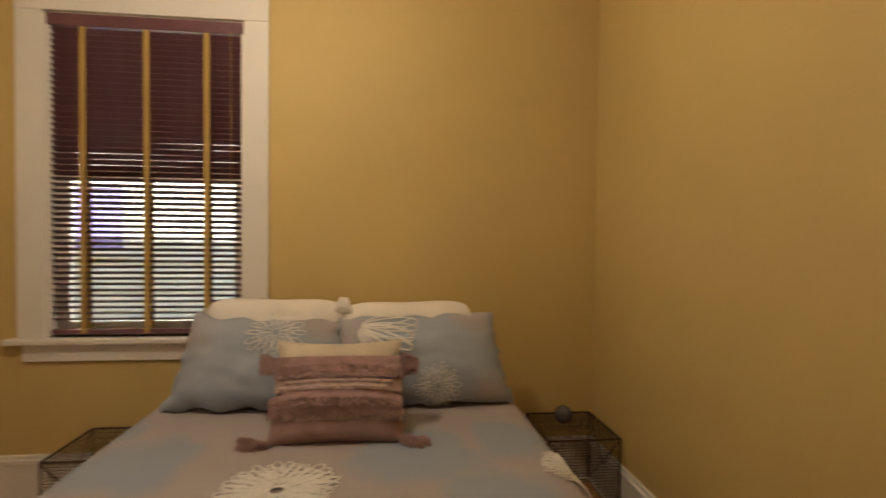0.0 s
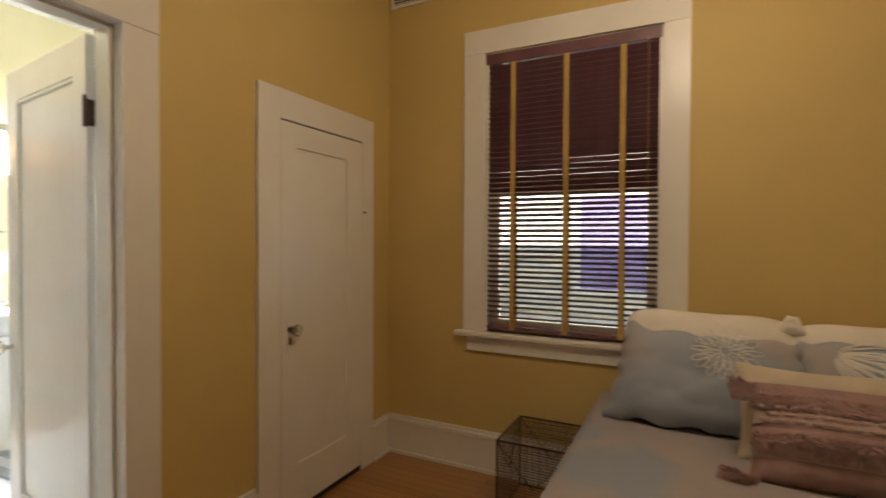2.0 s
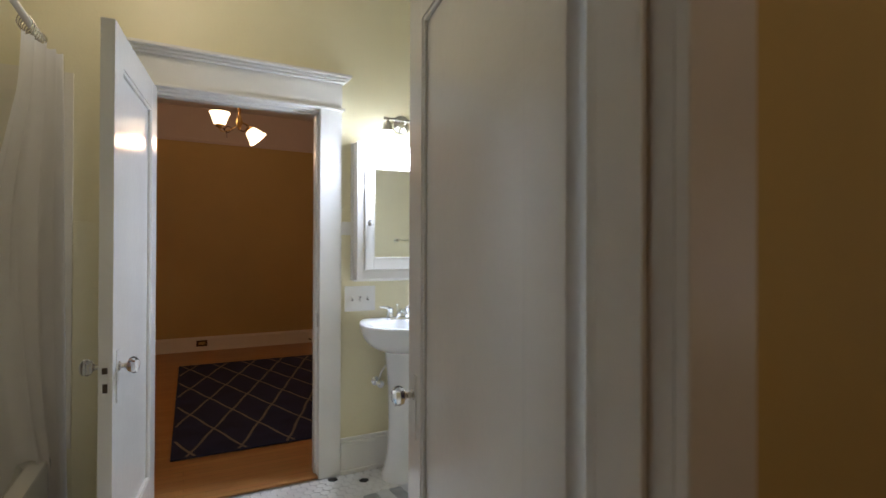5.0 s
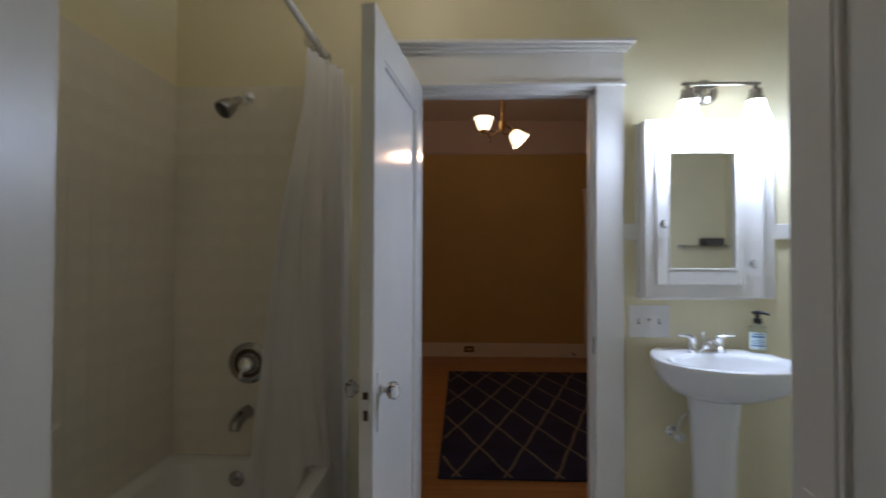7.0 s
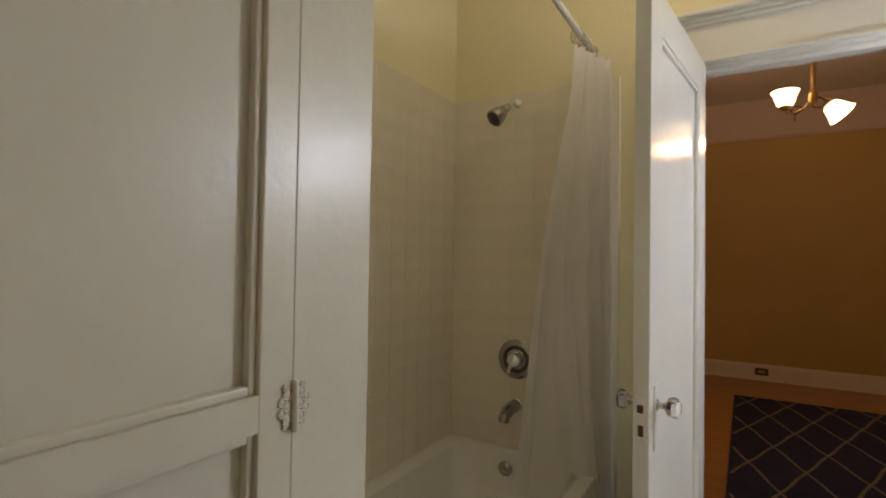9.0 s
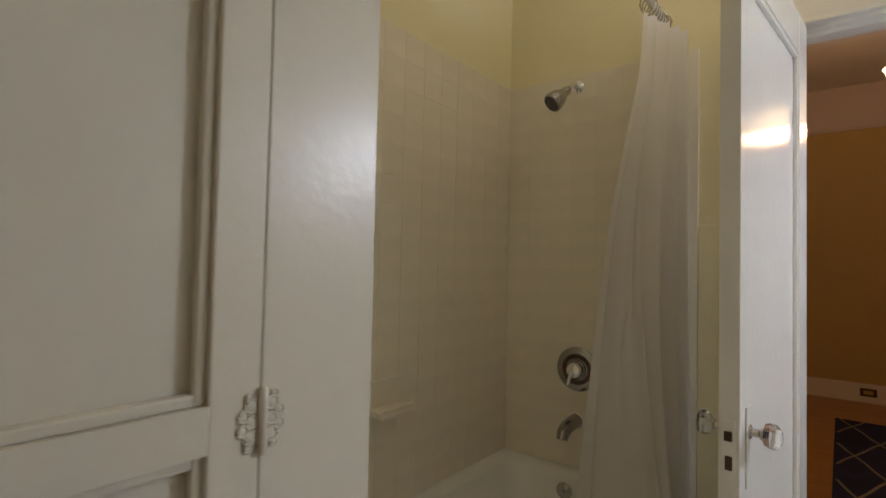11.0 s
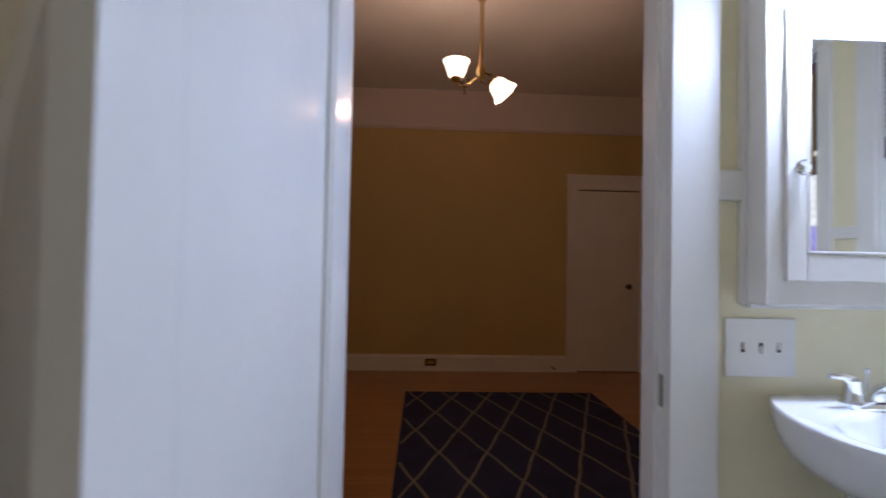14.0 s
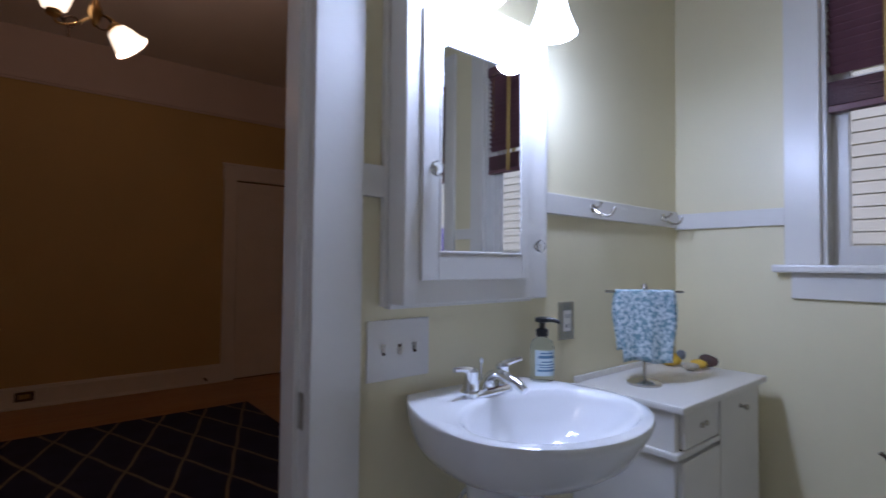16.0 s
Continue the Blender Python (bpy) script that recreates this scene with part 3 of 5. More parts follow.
# ---- windows ----
def window(name, label, wx, y, w_cas, stool_over=0.045, meet=None, apron=0.09, thick=0.02):
    """A sash window in a wall across y; wx: x0, x1, z0, z1 of the opening; y: the room's face."""
    x0, x1, z0, z1 = wx
    t = thing(name, label, "window", kind="structure")
    part("casing_board", boxes((x0 - w_cas, x0, y - thick, y, z0, z1), bevel=0.003), M_TRIM, t)
    part("casing_board", boxes((x1, x1 + w_cas, y - thick, y, z0, z1), bevel=0.003), M_TRIM, t)
    part("head_board", boxes((x0 - w_cas, x1 + w_cas, y - thick - 0.002, y, z1, z1 + w_cas + 0.012), bevel=0.003), M_TRIM, t)
    part("window_sill", boxes((x0 - w_cas - stool_over, x1 + w_cas + stool_over, y - 0.055, y + 0.05, z0 - 0.028, z0), bevel=0.008), M_TRIM, t)
    part("apron", boxes((x0 - w_cas + 0.02, x1 + w_cas - 0.02, y - 0.018, y, z0 - 0.028 - apron, z0 - 0.028), bevel=0.004), M_TRIM, t)
    part("reveal", boxes((x0 - 0.0, x0 + 0.015, y, y + 0.14, z0, z1), (x1 - 0.015, x1, y, y + 0.14, z0, z1), (x0, x1, y, y + 0.14, z1 - 0.015, z1), (x0, x1, y + 0.05, y + 0.16, z0 - 0.02, z0 + 0.006)), M_TRIM, t)
    meet = meet or (z0 + z1) / 2
    for ya, za, zb in ((y + 0.065, z0 + 0.006, meet + 0.02), (y + 0.10, meet - 0.02, z1 - 0.015)):
        s = part("sash", boxes((x0 + 0.015, x0 + 0.065, ya, ya + 0.032, za, zb), (x1 - 0.065, x1 - 0.015, ya, ya + 0.032, za, zb), (x0 + 0.065, x1 - 0.065, ya, ya + 0.032, za, za + 0.06), (x0 + 0.065, x1 - 0.065, ya, ya + 0.032, zb - 0.04, zb)), M_TRIM, t)
        p = part("pane", boxes((x0 + 0.06, x1 - 0.06, ya + 0.014, ya + 0.018, za + 0.05, zb - 0.03)), M_GLASS, s)
        p.visible_shadow = False
    return t


def slat_mesh(length, width=0.036, thick=0.0026):
    bm = boxes((-length / 2, length / 2, -width / 2, width / 2, -thick / 2, thick / 2))
    return made("slat", bm, M_SLAT)


def blind(label, x0, x1, y, z_top, z_bot, tapes, tilt, pitch=0.0285, stack=0, upper=None):
    """Wooden slat blind hung in a window: head rail, slats, tapes and bottom rail."""
    t = thing("window_blind", label, "blind", pose((x0 + x1) / 2, y, z_top), group="wooden blinds")
    L = x1 - x0
    H = z_top - z_bot
    part("head_rail", boxes((-L / 2, L / 2, -0.026, 0.022, -0.058, 0.0), bevel=0.003), M_SLAT, t)
    me = slat_mesh(L - 0.008)
    lo = -H + 0.03 + stack * 0.0052
    n = int((-0.07 - lo) / pitch)
    for i in range(n):
        ob = new("slat", me)
        ob.parent = t
        ob.matrix_local = pose(random.uniform(-0.002, 0.002), 0.004, -0.075 - i * pitch, (tilt if not upper else tilt + (upper - tilt) * max(0.0, min(1.0, 0.5 + ((z_top - 0.075 - i * pitch) - 1.585) / 0.03))) + random.uniform(-1.5, 1.5), random.uniform(-0.12, 0.12), 0)
    for i in range(stack):
        ob = new("slat", me)
        ob.parent = t
        ob.matrix_local = pose(random.uniform(-0.003, 0.003), 0.004, -H + 0.028 + i * 0.0052, random.uniform(-2, 2), 0, 0)
    part("bottom_rail", boxes((-L / 2 + 0.004, L / 2 - 0.004, -0.016, 0.022, -H, -H + 0.024), bevel=0.004), M_SLAT, t)
    for u in tapes:
        part("tape", boxes((u * L - 0.014, u * L + 0.014, -0.0215, -0.0195, -H + 0.005, -0.055), (u * L - 0.014, u * L + 0.014, 0.0255, 0.0270, -H + 0.005, -0.055)), M_TAPE, t, "golden woven ladder tape")
    part("cord", tube([(L / 2 - 0.06, -0.03, -0.05), (L / 2 - 0.058, -0.031, -H * 0.35), (L / 2 - 0.06, -0.031, -H * 0.62)], 0.0018, 6), M_TAPE, t)
    return t


window("window_1", "white framed sash window with moulded sill", BWIN, BN, 0.121, meet=1.60, apron=0.085)
blind("dark wooden slat blind lowered, slats tilted half open, gold tapes", BWIN[0] + 0.004, BWIN[1] - 0.004, BN + 0.025, BWIN[3] - 0.004, BWIN[2] + 0.012, (-0.325, -0.005, 0.305), -23, upper=-38)
window("window_2", "white framed sash window, blind half raised", TWIN, TN, 0.109, stool_over=0.033, apron=0.094)
blind("dark wooden slat blind raised halfway, slats bunched at its foot", TWIN[0] + 0.012, TWIN[1] - 0.012, TN + 0.03, TWIN[3] - 0.075, 1.738, (-0.29, 0.0, 0.29), -38, stack=16)
window("window_3", "narrow white framed sash window, blind half raised", TWIN2, TN, 0.095, apron=0.105)
blind("dark wooden slat blind raised halfway, slats bunched at its foot", TWIN2[0] + 0.012, TWIN2[1] - 0.012, TN + 0.03, TWIN2[3] - 0.075, 1.738, (-0.3, 0.3), -38, stack=16)

# ---- outside ----
solid("ground", boxes((-400, 400, -400, 400, -0.75, -0.7)), M_GRASS, "strip of grass between the houses", "ground", kind="structure")
t = thing("neighbour_house", "cream clapboard house across the side yard", "house", pose(0, 7.2, 0))
bm = bmesh.new()
for i in range(50):
    z = -0.65 + i * 0.13
    vs = [bm.verts.new(p) for p in ((-16, 0.0, z + 0.132), (12, 0.0, z + 0.132), (12, -0.018, z), (-16, -0.018, z), (-16, 0, z), (12, 0, z))]
    bm.faces.new((vs[0], vs[1], vs[2], vs[3])); bm.faces.new((vs[3], vs[2], vs[5], vs[4]))
part("siding", bm, M_SIDING, t)
part("wall_core", boxes((-16, 12, 0.01, 5, -0.7, 5.9)), M_SIDING, t)
part("eave", boxes((-16.4, 12.4, -0.6, 0.4, 5.8, 6.0)), M_ROOF, t)
for x, hw, za, zb in ((-1.5, 0.44, 0.63, 1.92), (-3.84, 0.31, 1.08, 1.93), (2.6, 0.5, 0.6, 1.9)):
    wob = part("window", boxes((x - hw, x + hw, -0.03, 0.0, za, zb)), M_SKYGLASS, t)
    part("frame", boxes((x - hw - 0.1, x - hw, -0.05, 0, za - 0.1, zb + 0.1), (x + hw, x + hw + 0.1, -0.05, 0, za - 0.1, zb + 0.1), (x - hw, x + hw, -0.05, 0, zb, zb + 0.1), (x - hw, x + hw, -0.05, 0, za - 0.1, za)), M_TRIM, wob)

# ---- bathroom: tub, shower ----
def rrect(cx, cy, hx, hy, r, z, n=6):
    pts = []
    for k, (sx, sy) in enumerate(((1, 1), (-1, 1), (-1, -1), (1, -1))):
        for i in range(n + 1):
            a = radians(90 * k + 90 * i / n)
            pts.append((cx + sx * (hx - r) + r * math.cos(a), cy + sy * (hy - r) + r * math.sin(a), z))
    return pts


t = thing("bathtub", "white enamelled built-in bathtub in a tiled alcove", "bathtub", pose((TW + CABX) / 2, (TS + CABY) / 2, 0))
hx, hy = (CABX - TW) / 2 - 0.004, (CABY - TS) / 2 - 0.004
bm = bmesh.new()
prof = [(hx, hy, 0.01, 0.0), (hx, hy, 0.01, 0.352), (hx - 0.004, hy - 0.004, 0.02, 0.366), (hx - 0.06, hy - 0.06, 0.09, 0.369), (hx - 0.075, hy - 0.075, 0.10, 0.356), (hx - 0.10, hy - 0.095, 0.12, 0.22), (hx - 0.16, hy - 0.13, 0.13, 0.12), (hx - 0.26, hy - 0.18, 0.10, 0.095)]
rings = [ring(bm, rrect(0, 0, a, b, r, z)) for a, b, r, z in prof]
for a, b in zip(rings, rings[1:]):
    bridge(bm, a, b)
bm.faces.new(rings[-1])
tub = part("basin", bm, M_TUB, t, smooth=True)
part("overflow_plate", lathe([(0.034, 0), (0.034, 0.004), (0.028, 0.009), (0.006, 0.011), (0.005, 0.016), (0.0, 0.017)], pose(-hx + 0.098, -0.514 - (TS + CABY) / 2, 0.30, 0, 90, 0), 20), M_DIMCHROME, t, "round chrome overflow plate, darkened in its colour", smooth=True)

VY = -0.503
t = thing("shower_valve", "round chrome shower valve on the tiled wall", "shower valve", pose(TW + 0.006, VY, 0.783, 0, 90, 0))
part("escutcheon", lathe([(0.094, 0), (0.094, 0.004), (0.086, 0.010), (0.06, 0.014), (0.042, 0.015), (0.040, 0.022)], seg=32), M_DIMCHROME, t, smooth=True)
part("valve_ring", lathe([(0.066, 0.0125), (0.064, 0.0165), (0.050, 0.0175), (0.046, 0.014)], seg=32), M_BRONZE, t, "dark recessed ring round the handle", smooth=True)
part("handle_hub", lathe([(0.036, 0.02), (0.034, 0.045), (0.028, 0.055), (0.012, 0.060)], seg=24), M_CHROME, t, smooth=True)
part("lever", tube([(0, 0, 0.05), (0.03, -0.012, 0.056), (0.06, -0.02, 0.06)], [0.011, 0.009, 0.007], 10), M_CHROME, t, smooth=True)
t = thing("tub_spout", "short chrome tub spout", "tub spout", pose(TW + 0.006, -0.506, 0.565))
part("body", tube([(0, 0, 0), (0.05, 0, 0.0), (0.10, 0, -0.006), (0.135, 0, -0.022), (0.142, 0, -0.045)], [0.031, 0.029, 0.028, 0.026, 0.022], 18), M_DIMCHROME, t, smooth=True)
part("flange", lathe([(0.036, 0), (0.035, 0.008), (0.030, 0.012)], pose(0, 0, 0, 0, 90, 0), 20), M_CHROME, t, smooth=True)
t = thing("wall_shower", "chrome shower head on a short arm", "shower head", pose(TW + 0.006, -0.522, 2.0))
part("flange", lathe([(0.030, 0), (0.029, 0.006), (0.018, 0.014), (0.012, 0.016)], pose(0, 0, 0, 0, 90, 0), 20), M_CHROME, t, smooth=True)
part("arm", tube([(0, 0, 0), (0.05, 0.0, -0.002), (0.09, 0.0, -0.025), (0.12, 0.0, -0.052)], 0.0105, 12), M_CHROME, t, smooth=True)
HEAD = Matrix.Translation((0.118, 0, -0.05)) @ Vector((0.62, -0.42, -0.66)).to_track_quat("Z", "Y").to_matrix().to_4x4()
part("head", lathe([(0.013, -0.02), (0.020, 0.0), (0.019, 0.014), (0.034, 0.04), (0.042, 0.075), (0.042, 0.088), (0.036, 0.091)], HEAD, 24), M_DIMCHROME, t, smooth=True)
part("spray_face", lathe([(0.036, 0.090), (0.034, 0.094), (0.012, 0.094), (0.008, 0.097)], HEAD, 24), M_SPRAY, t, "dark rubber spray face", smooth=True)

t = thing("curtain_rod", "white shower curtain rod across the tub", "curtain rod", pose(CABX, -0.165, 2.185))
part("rod", tube([(-(CABX - TW) + 0.005, 0, 0), (-0.002, 0, 0)], 0.0135, 14), M_TRIM, t, smooth=True)
part("end_cup", lathe([(0.028, 0), (0.027, 0.012), (0.018, 0.03)], pose(-(CABX - TW) + 0.003, 0, 0, 0, 90, 0), 16), M_NICKEL, t, smooth=True)

# shower curtain gathered towards the shower end, its free edge hanging out in folds
t = thing("shower_curtain", "sheer white shower curtain gathered to one side", "shower curtain", pose(TW, -0.165, 0))
bm = bmesh.new()
NU, NV = 132, 30
grid = []
for j in range(NV + 1):
    v = j / NV
    z = 2.125 - v * (2.125 - 0.30)
    # free edge: swings out below the rod, then falls back into the tub
    ex = 0.262 + 0.115 * math.sin(min(1.0, v * 1.9) * math.pi / 2) - 0.175 * max(0.0, v - 0.36) ** 1.25 * 1.6
    ey = -0.004 - 0.29 * max(0.0, v - 0.12) ** 1.05
    row = []
    for i in range(NU + 1):
        u = i / NU
        # near the wall it hangs outside the tub, further out inside it, over the rim between
        foot = 0.12 if u < 0.60 else 0.385 if 0.63 < u < 0.74 else 0.25 if u > 0.78 else 0.12 + (u - 0.60) / 0.03 * 0.265 if u <= 0.63 else 0.385 - (u - 0.74) / 0.04 * 0.135
        z = 2.125 - v * (2.125 - foot)
        split = 0.085 - 0.025 * u if u < 0.62 else 0.0695 - (u - 0.62) / 0.14 * 0.1335 if u < 0.76 else -0.064 + (ey + 0.064) * min(1.0, (u - 0.76) / 0.20)
        plain = 0.07 + (ey - 0.07) * u
        base = plain + (split - plain) * v ** 1.5
        amp = (0.018 + 0.016 * v ** 0.7) * (0.5 if 0.5 < u < 0.8 and v > 0.6 else 1)
        wave = u * 2 * math.pi * 4.5 + 0.8 * math.sin(u * 6) + 0.4 * v
        fold = math.sin(wave) * amp * (1 - 0.35 * u) + 0.004 * math.sin(u * 31 + v * 3)
        slide = 0.010 * math.cos(wave) * u * (1 - u) * 4
        row.append(bm.verts.new((0.016 + u * (ex - 0.016) + slide, base + fold * min(1, (1 - u) * 9 + 0.25), z + 0.004 * math.sin(u * 57))))
    grid.append(row)
for a, b in zip(grid, grid[1:]):
    for i in range(NU):
        bm.faces.new((a[i], a[i + 1], b[i + 1], b[i]))
part("fabric", bm, M_CURTAIN, t, smooth=True)
for i in range(9):
    part("curtain_ring", tube([(0.02 + i * 0.027, 0.026 * math.cos(a), 2.165 + 0.034 * math.sin(a)) for a in (k * math.pi / 8 for k in range(16))], 0.0022, 6, closed=True), M_NICKEL, t, "small metal curtain ring", smooth=True)

solid("wall_ledge", boxes((TW, TW + 0.007, -0.0415, D2[0] - 0.127, 0.10, 1.385), bevel=0.003), M_CREAM, "cream painted low wall board beside the tub", "wall board", kind="structure")

t = thing("soap_dish", "cream ceramic soap dish set in the tiles", "soap dish", pose(-3.774, TS + 0.006, 0.762))
part("backplate", boxes((-0.078, 0.078, 0, 0.012, -0.058, 0.062), bevel=0.005), M_TILE, t)
part("tray", boxes((-0.075, 0.075, 0.01, 0.075, -0.055, -0.03), (-0.075, 0.075, 0.068, 0.078, -0.035, -0.018), bevel=0.006), M_TILE, t)

t = thing("shower_caddy", "black wire shower caddy hanging askew on the tiles", "shower caddy", pose(-3.318, TS + 0.008, 1.505, 0, 47, 0))
for name, z, w0, w1, dp in (("rim", 0.28, -0.14, 0.12, 0.11), ("middle_ring", 0.16, -0.13, 0.115, 0.105), ("base_ring", 0.05, -0.115, 0.105, 0.10)):
    pts = bez((w0, 0.005, z), (w0, dp + 0.02, z), (w0, dp, z), (w0 + 0.03, dp, z), 6) + bez((w1 - 0.03, dp, z), (w1, dp, z), (w1, dp + 0.02, z), (w1, 0.005, z), 6)
    part(name, tube(pts, 0.0034, 8, closed=True), M_BLACK, t, smooth=True)
for i in range(5):
    x = -0.115 + i * 0.055
    part("wire", tube([(x * 1.18, 0.004, 0.28), (x * 1.02, 0.004, 0.07), (x, 0.012, 0.05), (x, 0.088, 0.05), (x * 1.02, 0.10, 0.065), (x * 1.18, 0.11, 0.28)], 0.0024, 6), M_BLACK, t, smooth=True)
for i in range(6):
    y = 0.015 + i * 0.015
    part("base_wire", tube([(-0.115, y, 0.048), (0.105, y, 0.048)], 0.0018, 6), M_BLACK, t, smooth=True)
part("hanger", tube([(-0.03, 0.006, 0.28), (-0.02, 0.006, 0.35), (0.0, 0.012, 0.37), (0.02, 0.006, 0.35), (0.03, 0.006, 0.28)], 0.003, 8), M_BLACK, t, smooth=True)

t = thing("paper_holder", "small dark metal paper holder arm on the wall", "paper holder", pose(-3.865, TN, 0.555))
part("mount", lathe([(0.022, 0), (0.021, 0.006), (0.010, 0.010), (0.008, 0.03)], pose(0, 0, 0, 90, 0, 0), 16), M_BRONZE, t, smooth=True)
part("arm", tube([(0, -0.026, 0), (-0.02, -0.032, 0.012), (-0.055, -0.032, 0.04), (-0.06, -0.032, 0.044)], [0.007, 0.0065, 0.006, 0.008], 10), M_BRONZE, t, smooth=True)

# ---- bathroom: linen cabinet ----
t = thing("linen_cabinet", "tall white built-in linen cabinet, door closed", "cabinet", pose(TE, CABY, 0))
W = TE - CABX
part("body", boxes((-W + 0.062, 0, TS - CABY, -0.035, 0, CEIL - 0.002)), M_CAB, t)
part("stile", boxes((-W, -0.503, -0.034, 0, 0, CEIL - 0.002), bevel=0.002), M_CAB, t)
part("stile", boxes((-0.075, 0, -0.034, 0, 0, CEIL - 0.002), bevel=0.002), M_CAB, t)
part("rail", boxes((-0.503, -0.075, -0.034, -0.0005, 2.12, CEIL - 0.002)), M_CAB, t)
part("rail", boxes((-0.503, -0.075, -0.034, -0.0005, 0, 0.115)), M_CAB, t)
xa, xb = -0.500, -0.078
d = part("door", boxes((xa + 0.004, xb - 0.004, -0.030, -0.027, 0.124, 2.111)), M_CAB, t)
for x0, x1 in ((xa, xa + 0.052), (xb - 0.052, xb)):
    part("door_stile", boxes((x0, x1, -0.0268, 0.003, 0.12, 2.115), bevel=0.002), M_CAB, d)
for z0, z1 in ((2.03, 2.115), (1.035, 1.080), (0.12, 0.20)):
    part("door_rail", boxes((xa + 0.052, xb - 0.052, -0.0268, 0.0025, z0, z1)), M_CAB, d)
for z0, z1 in ((0.20, 1.035), (1.080, 2.03)):
    part("panel", boxes((xa + 0.052, xb - 0.052, -0.026, -0.018, z0, z1)), M_CAB, d)
    part("panel_bead", boxes((xa + 0.052, xa + 0.062, -0.018, -0.004, z0, z1), (xb - 0.062, xb - 0.052, -0.018, -0.004, z0, z1), (xa + 0.062, xb - 0.062, -0.018, -0.004, z0, z0 + 0.012), (xa + 0.062, xb - 0.062, -0.018, -0.004, z1 - 0.012, z1), bevel=0.003), M_CAB, d)
for z in (0.35, 1.056, 1.85):
    bm = lathe([(0.002, -0.034), (0.0045, -0.031), (0.0045, 0.031), (0.002, 0.034)], pose(-0.5015, 0.007, z), 10)
    for sd in (-1, 1):
        for dx, dz, r in ((0.011, 0.016, 0.007), (0.011, 0.0, 0.006), (0.011, -0.016, 0.007), (0.020, 0.007, 0.0055), (0.020, -0.007, 0.0055), (0.014, 0.025, 0.004), (0.014, -0.025, 0.004)):
            c = (-0.5015 + sd * dx, 0.0048, z + dz)
            tube([(c[0] + r * math.cos(a), c[1], c[2] + r * math.sin(a)) for a in (k * math.pi / 5 for k in range(10))], 0.0013, 5, bm, closed=True)
            lathe([(r * 0.9, 0.0), (r * 0.9, 0.0012), (r * 0.35, 0.0026)], pose(c[0], 0.003, c[2], -90, 0, 0), 10, bm)
    part("hinge", bm, M_CAB, t, "ornate painted butterfly hinge", smooth=True)
part("knob", lathe([(0.012, 0), (0.006, 0.006), (0.006, 0.016), (0.015, 0.022), (0.014, 0.030), (0.006, 0.034)], pose(xb - 0.026, 0.003, 1.058, -90, 0, 0), 14), M_CRYSTAL, d, smooth=True)

# ---- bathroom: rail, hooks, cabinet, light ----
t = thing("hook_rail", "white painted board rail along the walls", "rail", kind="structure")
part("rail_board", boxes((TW, TW + 0.018, 1.187, 1.258, 1.347, 1.422), bevel=0.003), M_TRIM, t)
part("rail_board", boxes((TW, TW + 0.018, 1.77, TN - 0.019, 1.353, 1.42), bevel=0.003), M_TRIM, t)
part("rail_board", boxes((TW, TWIN[0] - 0.109, TN - 0.018, TN, 1.345, 1.41), bevel=0.003), M_TRIM, t)
part("rail_board", boxes((TWIN[1] + 0.109, TWIN2[0] - 0.11, TN - 0.018, TN, 1.345, 1.41), bevel=0.003), M_TRIM, t)
for y in (2.10, 2.60):
    h = thing("coat_hook", "nickel double coat hook on the rail", "hook", pose(TW + 0.018, y, 1.388), group="coat hooks")
    part("rosette", lathe([(0.016, 0), (0.015, 0.004), (0.008, 0.008)], pose(0, 0, 0, 0, 90, 0), 14), M_NICKEL, h, smooth=True)
    part("prong", tube(bez((0.004, 0, 0.0), (0.03, 0.0, -0.03), (0.065, 0.02, -0.045), (0.062, 0.035, 0.0), 10), [0.0045] * 10 + [0.006], 8), M_NICKEL, h, smooth=True)
    part("prong", tube(bez((0.004, 0, 0.0), (0.02, -0.005, 0.0), (0.035, -0.01, 0.0), (0.042, -0.012, 0.015), 8), [0.0045] * 8 + [0.007], 8), M_NICKEL, h, smooth=True)

t = thing("medicine_cabinet", "white painted medicine cabinet with a mirror door", "medicine cabinet", pose(TW, 1.51, 1.095))
part("case", boxes((0, 0.085, -0.252, 0.252, 0.0, 0.775), bevel=0.004), M_TRIM, t)
for bead in ((0.0, 0.020, -0.265, -0.252, -0.006, 0.775), (0.0, 0.020, 0.252, 0.340, -0.006, 0.775), (0.0, 0.03, -0.252, 0.252, -0.012, 0.0)):
    part("case_bead", boxes(bead, bevel=0.003), M_TRIM, t)
d = part("door", boxes((0.085, 0.094, -0.208, -0.158, 0.057, 0.70), (0.085, 0.094, 0.138, 0.162, 0.057, 0.70), (0.085, 0.094, -0.158, 0.138, 0.057, 0.121), (0.085, 0.094, -0.158, 0.138, 0.632, 0.70), bevel=0.003), M_TRIM, t)
part("mirror", boxes((0.0862, 0.0915, -0.160, 0.140, 0.121, 0.632)), M_MIRROR, d, "clear mirror pane")
part("mirror_bead", boxes((0.0915, 0.0955, -0.158, -0.152, 0.121, 0.632), (0.0915, 0.0955, 0.132, 0.138, 0.121, 0.632), (0.0915, 0.0955, -0.152, 0.132, 0.121, 0.128), (0.0915, 0.0955, -0.152, 0.132, 0.626, 0.632), bevel=0.002), M_TRIM, d)
for y, z in ((0.192, 0.148), (-0.183, 0.318)):
    k = part("knob", lathe([(0.008, 0.008), (0.017, 0.013), (0.019, 0.021), (0.014, 0.028), (0.006, 0.030)], pose(0.094, y, z, 0, 90, 0), 8), M_CRYSTAL, d, "faceted glass knob")
    part("knob_screw", lathe([(0.008, 0), (0.006, 0.009)], pose(0.094, y, z, 0, 90, 0), 10), M_NICKEL, k)

